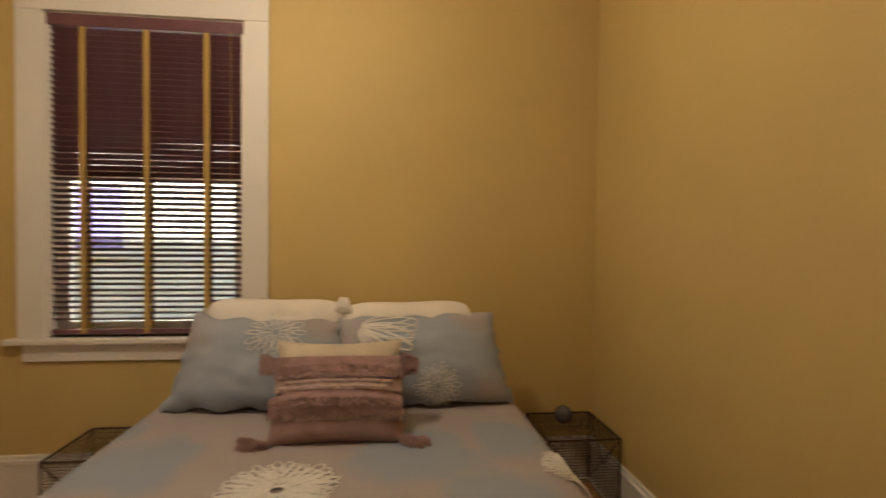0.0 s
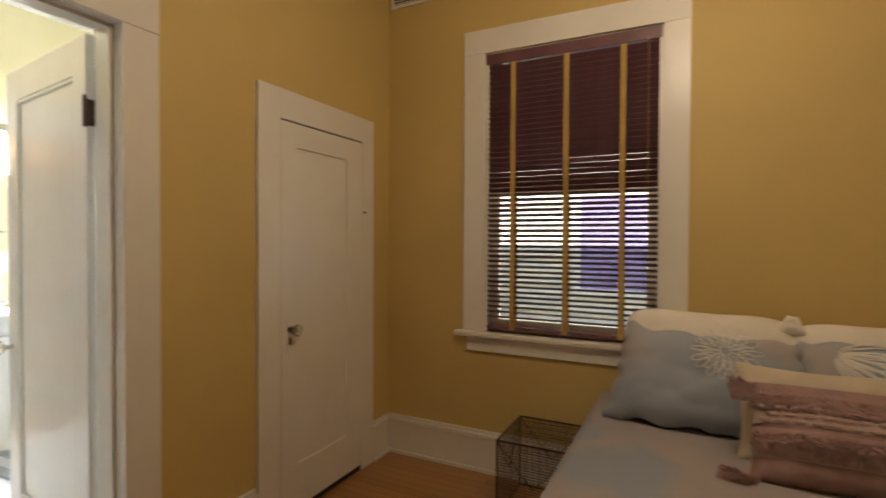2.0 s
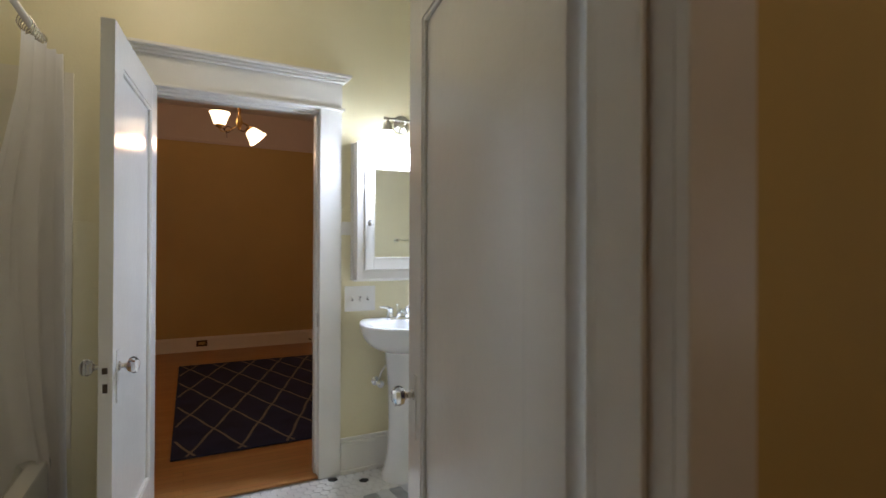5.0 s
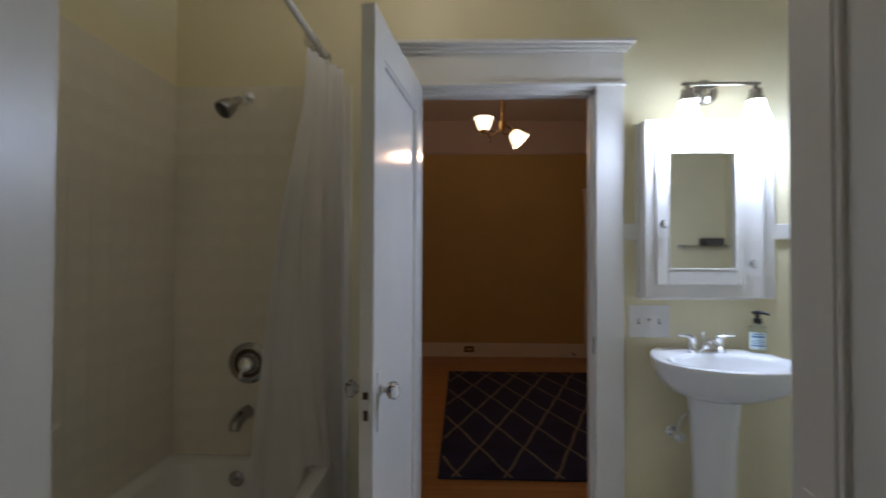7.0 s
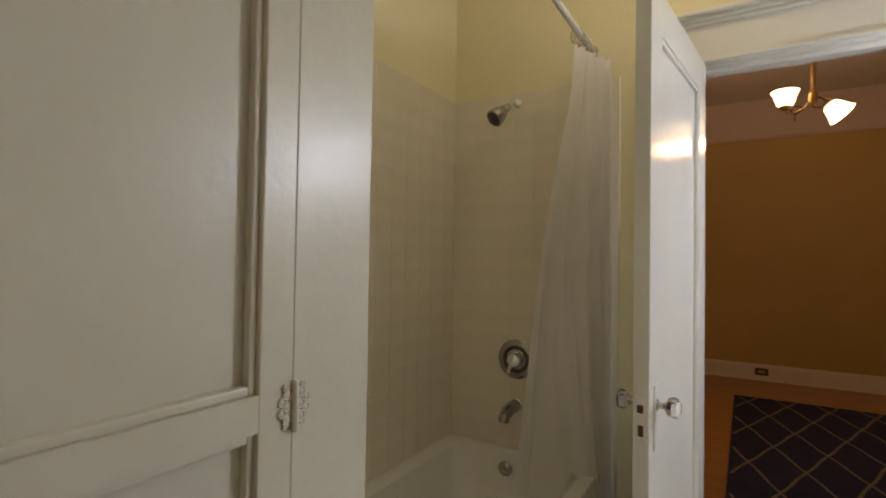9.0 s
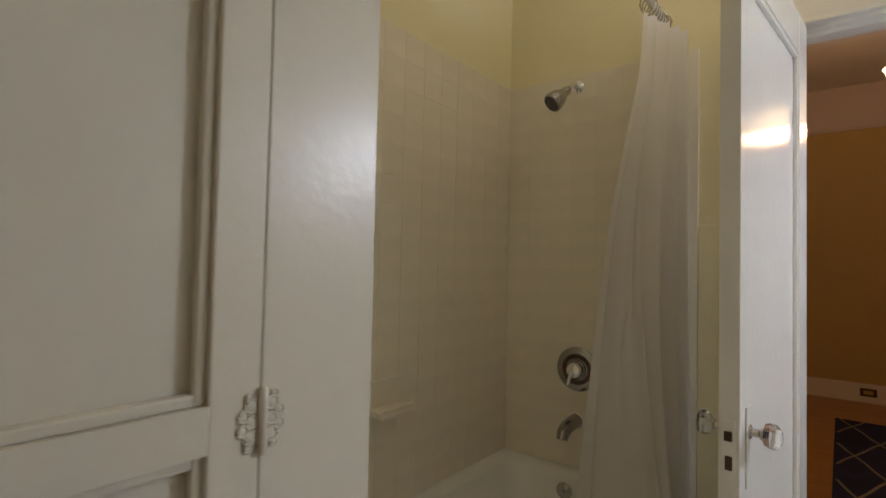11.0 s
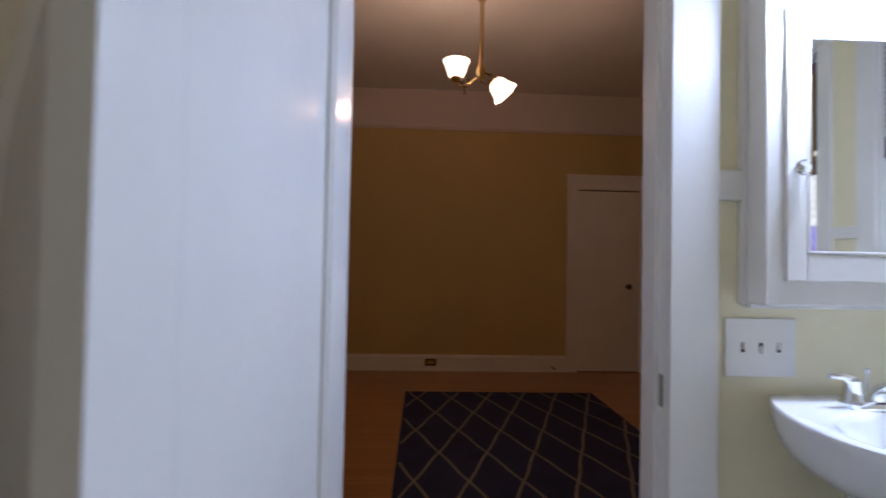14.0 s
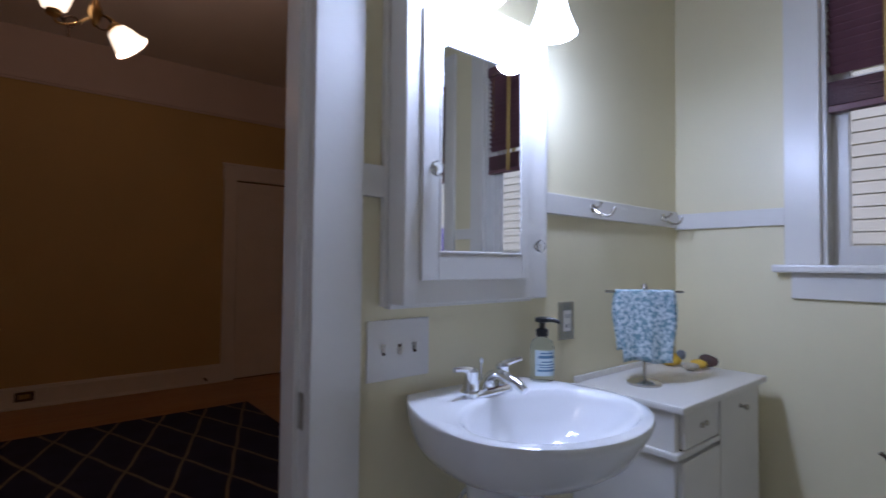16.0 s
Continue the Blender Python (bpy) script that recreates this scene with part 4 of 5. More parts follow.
t = thing("vanity_light", "nickel two-arm vanity light with lit glass shades", "wall light", pose(TW, 1.545, 1.982))
part("backplate", lathe([(0.058, 0), (0.058, 0.006), (0.050, 0.016), (0.020, 0.026), (0.010, 0.05)], pose(0, 0.01, 0.03, 0, 90, 0), 24), M_NICKEL, t, smooth=True)
part("bar", tube([(0.16, -0.16, 0.015), (0.16, 0.16, 0.015)], 0.0075, 10), M_NICKEL, t, smooth=True)
part("arm", tube([(0.02, 0.01, 0.03), (0.10, 0.005, 0.025), (0.16, 0, 0.015)], 0.007, 10), M_NICKEL, t, smooth=True)
for y in (-0.14, 0.14):
    h = part("socket", lathe([(0.008, 0.012), (0.012, -0.005), (0.024, -0.012), (0.026, -0.04), (0.034, -0.05), (0.034, -0.058)], pose(0.165, y, 0.0), 18), M_NICKEL, t, smooth=True)
    part("shade", lathe([(0.033, -0.056), (0.036, -0.075), (0.044, -0.105), (0.056, -0.138), (0.066, -0.162), (0.064, -0.162), (0.054, -0.138), (0.042, -0.105), (0.034, -0.075), (0.031, -0.056)], pose(0.165, y, 0.0), 24), M_SHADE, h, "lit frosted glass bell shade", smooth=True)

t = thing("light_switch", "white three-gang toggle switch plate", "light switch", pose(TW, 1.303, 0.984))
part("plate", boxes((0, 0.006, -0.091, 0.091, -0.072, 0.072), bevel=0.002), M_TRIM, t)
for y in (-0.046, 0.0, 0.046):
    s = part("toggle", boxes((0.005, 0.020, y - 0.004, y + 0.004, -0.004 if y else -0.014, 0.014 if y else 0.004), bevel=0.0015), M_TRIM, t)
    part("slot", boxes((0.0055, 0.0066, y - 0.005, y + 0.005, -0.012, 0.012)), M_BRONZE, s, "toggle slot")
t = thing("outlet", "brushed metal outlet plate on the bathroom wall", "outlet", pose(TW, 1.971, 1.007))
part("plate", boxes((0, 0.006, -0.04, 0.04, -0.062, 0.062), bevel=0.002), M_NICKEL, t)
part("receptacle", boxes((0.006, 0.009, -0.018, 0.018, -0.034, 0.034), bevel=0.002), M_TRIM, t)
part("slots", boxes((0.009, 0.0098, -0.009, -0.005, 0.010, 0.022), (0.009, 0.0098, 0.005, 0.009, 0.010, 0.022), (0.009, 0.0098, -0.009, -0.005, -0.022, -0.010), (0.009, 0.0098, 0.005, 0.009, -0.022, -0.010)), M_BLACK, t)

# ---- bathroom: pedestal sink and what stands on it ----
SY, SZ = 1.502, 0.868
t = thing("pedestal_sink", "white porcelain pedestal sink", "sink", pose(TW, SY, 0))


def sink_ring(k, z, n=48):
    """Oval front cut straight along the wall; k draws it in towards the pedestal."""
    pts = []
    m = n - 8
    a0 = -math.pi / 2 - 0.86
    for i in range(m):
        a = a0 + (-2 * a0) * i / (m - 1)
        c, q = math.cos(a), math.sin(a)
        pts.append([0.28 + c * (0.226 if c > 0 else 0.369), 0.268 * q])
    last, first = pts[-1], pts[0]
    for i in range(1, 9):
        pts.append([first[0], last[1] + (first[1] - last[1]) * i / 9])
    x0 = first[0]
    return [((px - x0) * (0.25 + 0.75 * k if k < 0.9 else k) + 0.004, py * k, z) for px, py in pts]


bm = bmesh.new()
outer = [(0.40, SZ - 0.170), (0.56, SZ - 0.155), (0.76, SZ - 0.124), (0.89, SZ - 0.088), (0.958, SZ - 0.052), (0.99, SZ - 0.025), (1.0, SZ - 0.010), (0.995, SZ - 0.003), (0.98, SZ)]
rings = [ring(bm, sink_ring(k, z)) for k, z in outer]
n = 48


def bowl(kx, ky, cx, z):
    angs = [-math.pi / 2 - 0.86 + (math.pi + 1.72) * i / 39 for i in range(40)]
    gap = 2 * math.pi - (math.pi + 1.72)
    angs += [angs[-1] + gap * i / 9 for i in range(1, 9)]
    return [(cx + kx * math.cos(a), ky * math.sin(a), z) for a in angs]


rings.append(ring(bm, bowl(0.176, 0.236, 0.308, SZ + 0.001)))
rings.append(ring(bm, bowl(0.168, 0.226, 0.310, SZ - 0.004)))
rings.append(ring(bm, bowl(0.162, 0.216, 0.310, SZ - 0.018)))
rings.append(ring(bm, bowl(0.140, 0.182, 0.302, SZ - 0.07)))
rings.append(ring(bm, bowl(0.105, 0.130, 0.292, SZ - 0.115)))
rings.append(ring(bm, bowl(0.045, 0.05, 0.28, SZ - 0.135)))
rings.append(ring(bm, bowl(0.020, 0.02, 0.28, SZ - 0.137)))
for a, b in zip(rings, rings[1:]):
    bridge(bm, a, b)
bm.faces.new(rings[-1]); bm.faces.new(list(reversed(rings[0])))
part("basin", bm, M_PORC, t, smooth=True)
part("drain", lathe([(0.022, 0.0), (0.021, 0.003), (0.012, 0.004)], pose(0.28, 0, SZ - 0.136), 18), M_CHROME, t, smooth=True)
bm = bmesh.new()
rings = []
for r, z in ((0.122, 0.0), (0.120, 0.03), (0.104, 0.06), (0.088, 0.14), (0.082, 0.30), (0.085, 0.48), (0.093, 0.60), (0.100, 0.665), (0.104, 0.704)):
    rings.append(ring(bm, [(0.172 + r * 0.92 * math.cos(a), r * math.sin(a), z) for a in (2 * math.pi * i / 28 for i in range(28))]))
for a, b in zip(rings, rings[1:]):
    bridge(bm, a, b)
bm.faces.new(list(reversed(rings[0]))); bm.faces.new(rings[-1])
part("pedestal", bm, M_PORC, t, smooth=True)

t = thing("faucet", "chrome two-handle centre-set faucet", "faucet", pose(TW + 0.112, SY - 0.004, SZ))
bm = bmesh.new()
rings = [ring(bm, rrect(0, 0, a, b, a * 0.98, z)) for a, b, z in ((0.027, 0.082, 0.0), (0.027, 0.082, 0.012), (0.022, 0.076, 0.018))]
for a, b in zip(rings, rings[1:]):
    bridge(bm, a, b)
bm.faces.new(rings[-1])
part("base", bm, M_CHROME, t, smooth=True)
part("spout", tube(bez((0, 0, 0.014), (0.005, 0, 0.062), (0.06, 0, 0.066), (0.125, 0, 0.030), 12), [0.020, 0.018, 0.016, 0.015, 0.0145, 0.014, 0.0135, 0.013, 0.0125, 0.012, 0.0115, 0.011, 0.010], 14), M_CHROME, t, smooth=True)
part("lift_rod", lathe([(0.003, 0), (0.003, 0.055), (0.006, 0.06), (0.006, 0.068), (0.002, 0.071)], pose(-0.022, 0, 0.015), 10), M_CHROME, t, smooth=True)
for y in (-0.055, 0.055):
    s = part("handle", lathe([(0.021, 0.012), (0.019, 0.030), (0.017, 0.055), (0.019, 0.062), (0.012, 0.070)], pose(0, y, 0), 16), M_CHROME, t, smooth=True)
    q = -1 if y < 0 else 1
    part("lever", tube([(0, y, 0.064), (0.006, y + q * 0.03, 0.072), (0.008, y + q * 0.062, 0.074)], [0.010, 0.008, 0.006], 10), M_CHROME, s, smooth=True)

t = thing("soap_bottle", "clear pump soap bottle with a black pump and label", "soap bottle", pose(TW + 0.108, 1.718, SZ))
part("bottle", lathe([(0.030, 0), (0.033, 0.005), (0.033, 0.095), (0.028, 0.110), (0.014, 0.120), (0.013, 0.126)], seg=22), glass("clear_soap_plastic", (0.86, 0.94, 0.98), 0.03, 1.12), t, smooth=True)
pump = part("pump", lathe([(0.017, 0.124), (0.017, 0.142), (0.008, 0.147), (0.008, 0.160), (0.020, 0.164), (0.019, 0.174), (0.008, 0.177)], seg=18), M_BLACK, t, smooth=True)
part("nozzle", tube([(0.0, 0.0, 0.170), (0.025, 0.012, 0.170), (0.045, 0.022, 0.164)], [0.008, 0.006, 0.005], 10), M_BLACK, pump, smooth=True)
bm = bmesh.new()
a0 = radians(-25)
for z0, z1 in ((0.018, 0.088),):
    lo = ring(bm, [(0.0337 * math.cos(a0 + a), 0.0337 * math.sin(a0 + a), z0) for a in (radians(-60 + 10 * i) for i in range(13))])
    hi = ring(bm, [(0.0337 * math.cos(a0 + a), 0.0337 * math.sin(a0 + a), z1) for a in (radians(-60 + 10 * i) for i in range(13))])
    bridge(bm, lo, hi, closed=False)
lab = part("label", bm, mat("soap_label_paper", (0.70, 0.82, 0.86), 0.5, bump=0), t, "white paper label with small blue print")
M_PRINT = mat("blue_label_print", (0.12, 0.25, 0.38), 0.5, bump=0)
bm = bmesh.new()
for z, w, hgt in ((0.078, 34, 0.004), (0.066, 42, 0.008), (0.055, 30, 0.003), (0.047, 44, 0.003), (0.040, 38, 0.003), (0.030, 46, 0.006)):
    k = 5
    lo = ring(bm, [(0.0341 * math.cos(a0 + a), 0.0341 * math.sin(a0 + a), z) for a in (radians(-w + 2 * w * i / k) for i in range(k + 1))])
    hi = ring(bm, [(0.0341 * math.cos(a0 + a), 0.0341 * math.sin(a0 + a), z + hgt) for a in (radians(-w + 2 * w * i / k) for i in range(k + 1))])
    bridge(bm, lo, hi, closed=False)
part("print_bars", bm, M_PRINT, lab)

t = thing("supply_valve", "chrome angle stop valve under the sink", "water valve", pose(TW, 1.40, 0.50))
part("escutcheon", lathe([(0.028, 0), (0.026, 0.006), (0.012, 0.012)], pose(0, 0, 0, 0, 90, 0), 18), M_CHROME, t, smooth=True)
part("pipe", tube([(0, 0, 0), (0.06, 0, 0)], 0.009, 10), M_CHROME, t, smooth=True)
part("handle", lathe([(0.008, 0.055), (0.008, 0.075), (0.022, 0.078), (0.022, 0.088), (0.008, 0.092)], pose(0, 0, 0, 0, 90, 0), 10), M_CHROME, t, smooth=True)
part("supply_tube", tube(bez((0.06, 0.0, 0.0), (0.06, 0.0, 0.12), (0.075, 0.09, 0.1), (0.08, 0.11, 0.20), 12), 0.006, 8), M_CHROME, t, smooth=True)

# ---- bathroom: dresser, towel stand, trinkets ----
t = thing("dresser", "white painted low dresser with small drawers", "dresser", pose(TW + 0.003, 2.012, 0))
DX, DY, DZ = 0.358, 0.635, 0.80
part("top", boxes((0, DX + 0.012, -0.012, DY + 0.012, DZ - 0.022, DZ), bevel=0.006), M_TRIM, t)
part("body", boxes((0, DX - 0.02, 0, DY, 0.05, DZ - 0.022)), M_TRIM, t)
part("band", boxes((0, DX - 0.005, -0.012, 0.274, DZ - 0.155, DZ - 0.135), bevel=0.005), M_TRIM, t)
part("upstand", boxes((0, 0.012, 0, DY, DZ, DZ + 0.02), bevel=0.003), M_TRIM, t)
part("plinth", boxes((0, DX - 0.05, 0.02, DY - 0.02, 0, 0.05)), M_TRIM, t)
PULL = [(0.008, 0), (0.005, 0.005), (0.005, 0.014), (0.011, 0.018), (0.010, 0.025), (0.004, 0.028)]
dr = part("drawer", boxes((DX - 0.02, DX - 0.004, 0.03, 0.262, DZ - 0.13, DZ - 0.03), bevel=0.002), M_TRIM, t)
for y in (0.135, 0.165):
    part("stud", boxes((DX - 0.005, DX + 0.004, y - 0.007, y + 0.007, DZ - 0.085, DZ - 0.07), bevel=0.002), M_NICKEL, dr)
# thin black strips put the shade of the drawer's gaps into colour
part("drawer_gap", boxes((DX - 0.02, DX - 0.017, 0.264, 0.276, DZ - 0.135, DZ - 0.028), (DX - 0.02, DX - 0.017, 0.03, 0.264, DZ - 0.135, DZ - 0.131)), M_BLACK, t, "black strips standing for the shade beside and under the drawer")
side = part("door", boxes((DX - 0.02, DX - 0.006, 0.28, 0.612, 0.08, DZ - 0.028), bevel=0.002), M_TRIM, t)
part("pull", lathe(PULL, pose(DX - 0.006, 0.44, DZ - 0.075, 0, 90, 0), 12), M_NICKEL, side, smooth=True)
low = part("door", boxes((DX - 0.02, DX - 0.004, 0.02, 0.272, 0.08, DZ - 0.165), bevel=0.002), M_TRIM, t)
part("pull", lathe(PULL, pose(DX - 0.004, 0.235, DZ - 0.33, 0, 90, 0), 12), M_NICKEL, low, smooth=True)

t = thing("towel_stand", "nickel countertop towel stand", "towel stand", pose(-4.432, 2.18, DZ))
part("base", lathe([(0.055, 0), (0.055, 0.006), (0.048, 0.012), (0.020, 0.018), (0.008, 0.026)], seg=28), M_NICKEL, t, smooth=True)
part("post", tube([(0, 0, 0.02), (0, 0, 0.315)], 0.005, 10), M_NICKEL, t, smooth=True)
part("finial", lathe([(0.006, 0.31), (0.010, 0.318), (0.007, 0.328), (0.002, 0.332)], seg=14), M_NICKEL, t, smooth=True)
DIRX, DIRY = 0.62, 0.785
part("bar", tube([(-0.13 * DIRX, -0.13 * DIRY, 0.305), (0.13 * DIRX, 0.13 * DIRY, 0.305)], 0.0045, 10), M_NICKEL, t, smooth=True)
M_TOWEL = mat("blue_patterned_terry", (0.26, 0.44, 0.52), 0.95, var=0.12, scale=85, fine=300, bump=0.25, second=(0.72, 0.80, 0.82), mix=0.25, spec=0.1)
t2 = thing("hand_towel", "blue and white patterned hand towel folded over a stand", "towel", pose(-4.432, 2.18, DZ))
bm = bmesh.new()
nx, ny = Vector((DIRX, DIRY, 0)), Vector((DIRY, -DIRX, 0))
grid = []
for j in range(31):
    s = -1 + 2 * j / 30
    row = []
    for i in range(21):
        u = -1 + 2 * i / 20
        drop = max(0.0, abs(s) - 0.04)
        wide = 0.098 * (1 - 0.10 * drop) + 0.008 * math.sin(drop * 5)
        ln = 0.245 if s > 0 else 0.215
        off = (0.009 + 0.018 * drop + 0.007 * math.sin(u * 6 + 1) * drop) * (1 if s > 0 else -1) * min(1, abs(s) / 0.04)
        p = nx * (u * wide) + ny * off + Vector((0, 0, 0.312 - drop * ln - 0.006 * math.sin(u * 3) * drop))
        row.append(bm.verts.new(p))
    grid.append(row)
for a, b in zip(grid, grid[1:]):
    for i in range(20):
        bm.faces.new((a[i], a[i + 1], b[i + 1], b[i]))
tow = part("cloth", bm, M_TOWEL, t2, smooth=True)
mod = tow.modifiers.new("thick", "SOLIDIFY"); mod.thickness = 0.006


def pebble(r, sx, sy, sz, m, seed, bm=None):
    bm = bm or bmesh.new()
    g = bmesh.ops.create_icosphere(bm, subdivisions=2, radius=r)
    for v in g["verts"]:
        f = 1 + 0.22 * noise.noise(v.co * (1.6 / r) * 0.5 + Vector((seed, 0, 0)))
        v.co = m @ Vector((v.co.x * sx * f, v.co.y * sy * f, v.co.z * sz * f))
    return bm


t = thing("toy_duck", "yellow rubber bath duck with a grey side", "toy", pose(-4.52, 2.545, DZ))
part("body", pebble(0.034, 1.25, 0.95, 0.8, pose(0, 0, 0.027), 3), mat("yellow_rubber", (0.72, 0.45, 0.04), 0.4, bump=0), t, smooth=True)
part("head", pebble(0.022, 1, 1, 1, pose(0.005, -0.03, 0.072), 5), bpy.data.materials["yellow_rubber"], t, smooth=True)
part("wing", pebble(0.026, 0.7, 1.0, 0.8, pose(0.03, 0.02, 0.045), 8), mat("grey_rubber", (0.18, 0.19, 0.21), 0.3, bump=0), t, smooth=True)
solid("sea_shell", pebble(0.024, 1.2, 1.0, 0.6, pose(-4.43, 2.515, DZ + 0.017), 11), mat("shell_white", (0.66, 0.58, 0.44), 0.4, scale=40, var=0.15), "small pale shell on the dresser", "shell", smooth=True)
solid("yellow_soap", pebble(0.026, 1.2, 0.9, 0.65, pose(-4.43, 2.58, DZ + 0.019), 14), bpy.data.materials["yellow_rubber"], "small yellow soap shape on the dresser", "soap", smooth=True)
solid("brown_stone", pebble(0.030, 1.2, 0.9, 0.8, pose(-4.42, 2.645, DZ + 0.024), 21), mat("brown_stone_grain", (0.10, 0.05, 0.04), 0.6, var=0.3, scale=30), "small dark brown stone on the dresser", "stone", smooth=True)

# ---- bathroom: glass shelf opposite the mirror, bath mat ----
t = thing("glass_shelf", "clear glass shelf on chrome brackets", "shelf", pose(TE, 2.55, 1.37))
part("shelf", boxes((-0.12, -0.004, -0.21, 0.21, 0, 0.008), bevel=0.001), M_CRYSTAL, t)
for y in (-0.19, 0.19):
    part("bracket", lathe([(0.022, 0), (0.022, 0.012), (0.012, 0.03), (0.012, 0.05)], pose(0, y, 0.0, 0, -90, 0), 14), M_CHROME, t, smooth=True)
solid("tissue_box", boxes((TE - 0.115, TE - 0.01, 2.52, 2.68, 1.3785, 1.44), bevel=0.004), mat("dark_woven_box", (0.10, 0.08, 0.07), 0.7, var=0.3, scale=40), "small dark box on the glass shelf", "box")

t = thing("bath_mat", "small grey and white striped bath mat on the tiles", "bath mat", pose(-4.05, 1.55, 0.001, 0, 0, 4))
M_MATG = mat("grey_mat_cotton", (0.36, 0.38, 0.41), 0.95, var=0.15, scale=20, fine=250, bump=0.25, spec=0.1)
M_MATW = mat("pale_mat_cotton", (0.62, 0.64, 0.66), 0.95, var=0.1, scale=20, fine=250, bump=0.25, spec=0.1)
for i in range(9):
    y = -0.315 + i * 0.07
    part("stripe", boxes((-0.24, 0.24, y, y + 0.0695, 0, 0.012 + 0.002 * (i % 2)), bevel=0.004), M_MATG if i % 2 == 0 else M_MATW, t)

# ---- far room ----
t = thing("area_rug", "navy area rug with a beige diamond lattice", "rug", pose(-6.535, 1.19, 0.0, 0, 0, -0.4))
RX, RY = 1.345, 0.845
part("body", boxes((-RX, RX, -RY, RY, 0.001, 0.011), bevel=0.004), M_RUGN, t)
bm = bmesh.new()
PX, PY, LW = 0.80, 0.295, 0.0085
lines = []
for sgn in (1, -1):
    for k in range(-14, 15):
        c = (k + 0.5) * PY
        pts = []
        for i in range(81):
            x = -RX + 0.01 + (2 * RX - 0.02) * i / 80
            y = c + sgn * (x + 0.32) * PY / PX + 0.004 * math.sin((x + 0.32) * 2 * math.pi / PX * 2) * sgn
            pts.append((x, y))
        prev = None
        for x, y in pts:
            if abs(y) < RY - 0.012:
                nxt = (bm.verts.new((x, y - LW * 1.05, 0.0128)), bm.verts.new((x, y + LW * 1.05, 0.0128)))
                if prev:
                    bm.faces.new((prev[0], nxt[0], nxt[1], prev[1]))
                prev = nxt
            else:
                prev = None
part("lattice", bm, M_RUGL, t, "beige woven diamond lattice")

CX, CY = -6.45, 0.817
t = thing("pendant_light", "brass pendant with lit tulip glass shades", "pendant light", pose(CX, CY, CEIL2))
part("canopy", lathe([(0.06, 0.0), (0.058, -0.02), (0.035, -0.10), (0.030, -0.19), (0.028, -0.225), (0.016, -0.24)], seg=24), M_BRASS, t, smooth=True)
part("stem", tube([(0, 0, -0.12), (0, 0, -0.66)], [0.010, 0.013], 12), M_BRASS, t, smooth=True)
part("hub", lathe([(0.012, -0.62), (0.026, -0.66), (0.03, -0.69), (0.018, -0.72), (0.008, -0.75)], seg=18), M_BRASS, t, smooth=True)
TUL = [(0.026, 0.0), (0.046, 0.010), (0.058, 0.040), (0.070, 0.080), (0.084, 0.105), (0.080, 0.108), (0.066, 0.081), (0.054, 0.041), (0.042, 0.014), (0.024, 0.004)]
for end, mtx, bend in (((0.0, -0.155, -0.75), pose(0.0, -0.155, -0.725), -0.78), ((0.02, 0.085, -0.745), pose(0.02, 0.08, -0.745, -138, 0, -8), -0.68)):
    a = part("arm", tube(bez((0, 0, -0.69), (0, end[1] * 0.5, bend), (end[0], end[1], bend - 0.02), end, 14), 0.005, 10), M_BRASS, t, smooth=True)
    part("shade_cup", lathe([(0.008, -0.03), (0.03, -0.018), (0.034, 0.0), (0.03, 0.006)], mtx, 18), M_BRASS, a, smooth=True)
    part("shade", lathe(TUL, mtx, 26), M_SHADE2, a, "lit fluted white glass tulip shade", smooth=True)
part("scroll", tube([(0.006, 0.028 + 0.034 * math.cos(k * math.pi / 9), -0.725 + 0.034 * math.sin(k * math.pi / 9)) for k in range(18)], 0.0045, 8, closed=True), M_BRONZE, t, smooth=True)
a = part("scroll", tube([(0.0, -0.09 + 0.035 * math.cos(k * 0.6) * (1 - k * 0.05), -0.76 + 0.035 * math.sin(k * 0.6) * (1 - k * 0.05)) for k in range(12)], 0.005, 8), M_BRONZE, t, smooth=True)
part("pull_finial", tube([(0.0, -0.13, -0.745), (0.0, -0.10, -0.79), (0.0, -0.10, -0.83)], 0.0045, 8), M_BRONZE, t, smooth=True)

t = thing("wall_outlet", "brown outlet plate in the baseboard", "outlet", pose(FX + 0.018, 0.60, 0.096))
part("plate", boxes((0, 0.006, -0.062, 0.062, -0.038, 0.038), bevel=0.002), M_BRONZE, t)
part("receptacle", boxes((0.006, 0.010, -0.035, 0.035, -0.017, 0.017), bevel=0.002), M_BRASS, t)
solid("door_stop", lathe([(0.012, 0), (0.006, 0.006), (0.006, 0.06), (0.011, 0.063), (0.011, 0.08)], pose(FX + 0.018, 1.93, 0.05, 0, 90, 0), 12), M_BRONZE, "small dark door stop on the baseboard", "door stop", smooth=True)

# ---- bedroom: bed and bedding ----
BCX, BZ = -0.145, 0.58
t = thing("bed", "low bed with a mattress on a dark frame", "bed", pose(BCX, 1.48, 0))
part("frame", boxes((-0.76, 0.76, -0.99, 0.99, 0.16, 0.27), bevel=0.01), M_BRONZE, t)
part("mattress", boxes((-0.765, 0.765, -1.0, 1.0, 0.272, 0.555), bevel=0.04), M_LINEN, t)
for x in (-0.7, 0.7):
    for y in (-0.9, 0.9):
        part("leg", boxes((x - 0.03, x + 0.03, y - 0.03, y + 0.03, 0, 0.16), bevel=0.004), M_BRONZE, t)

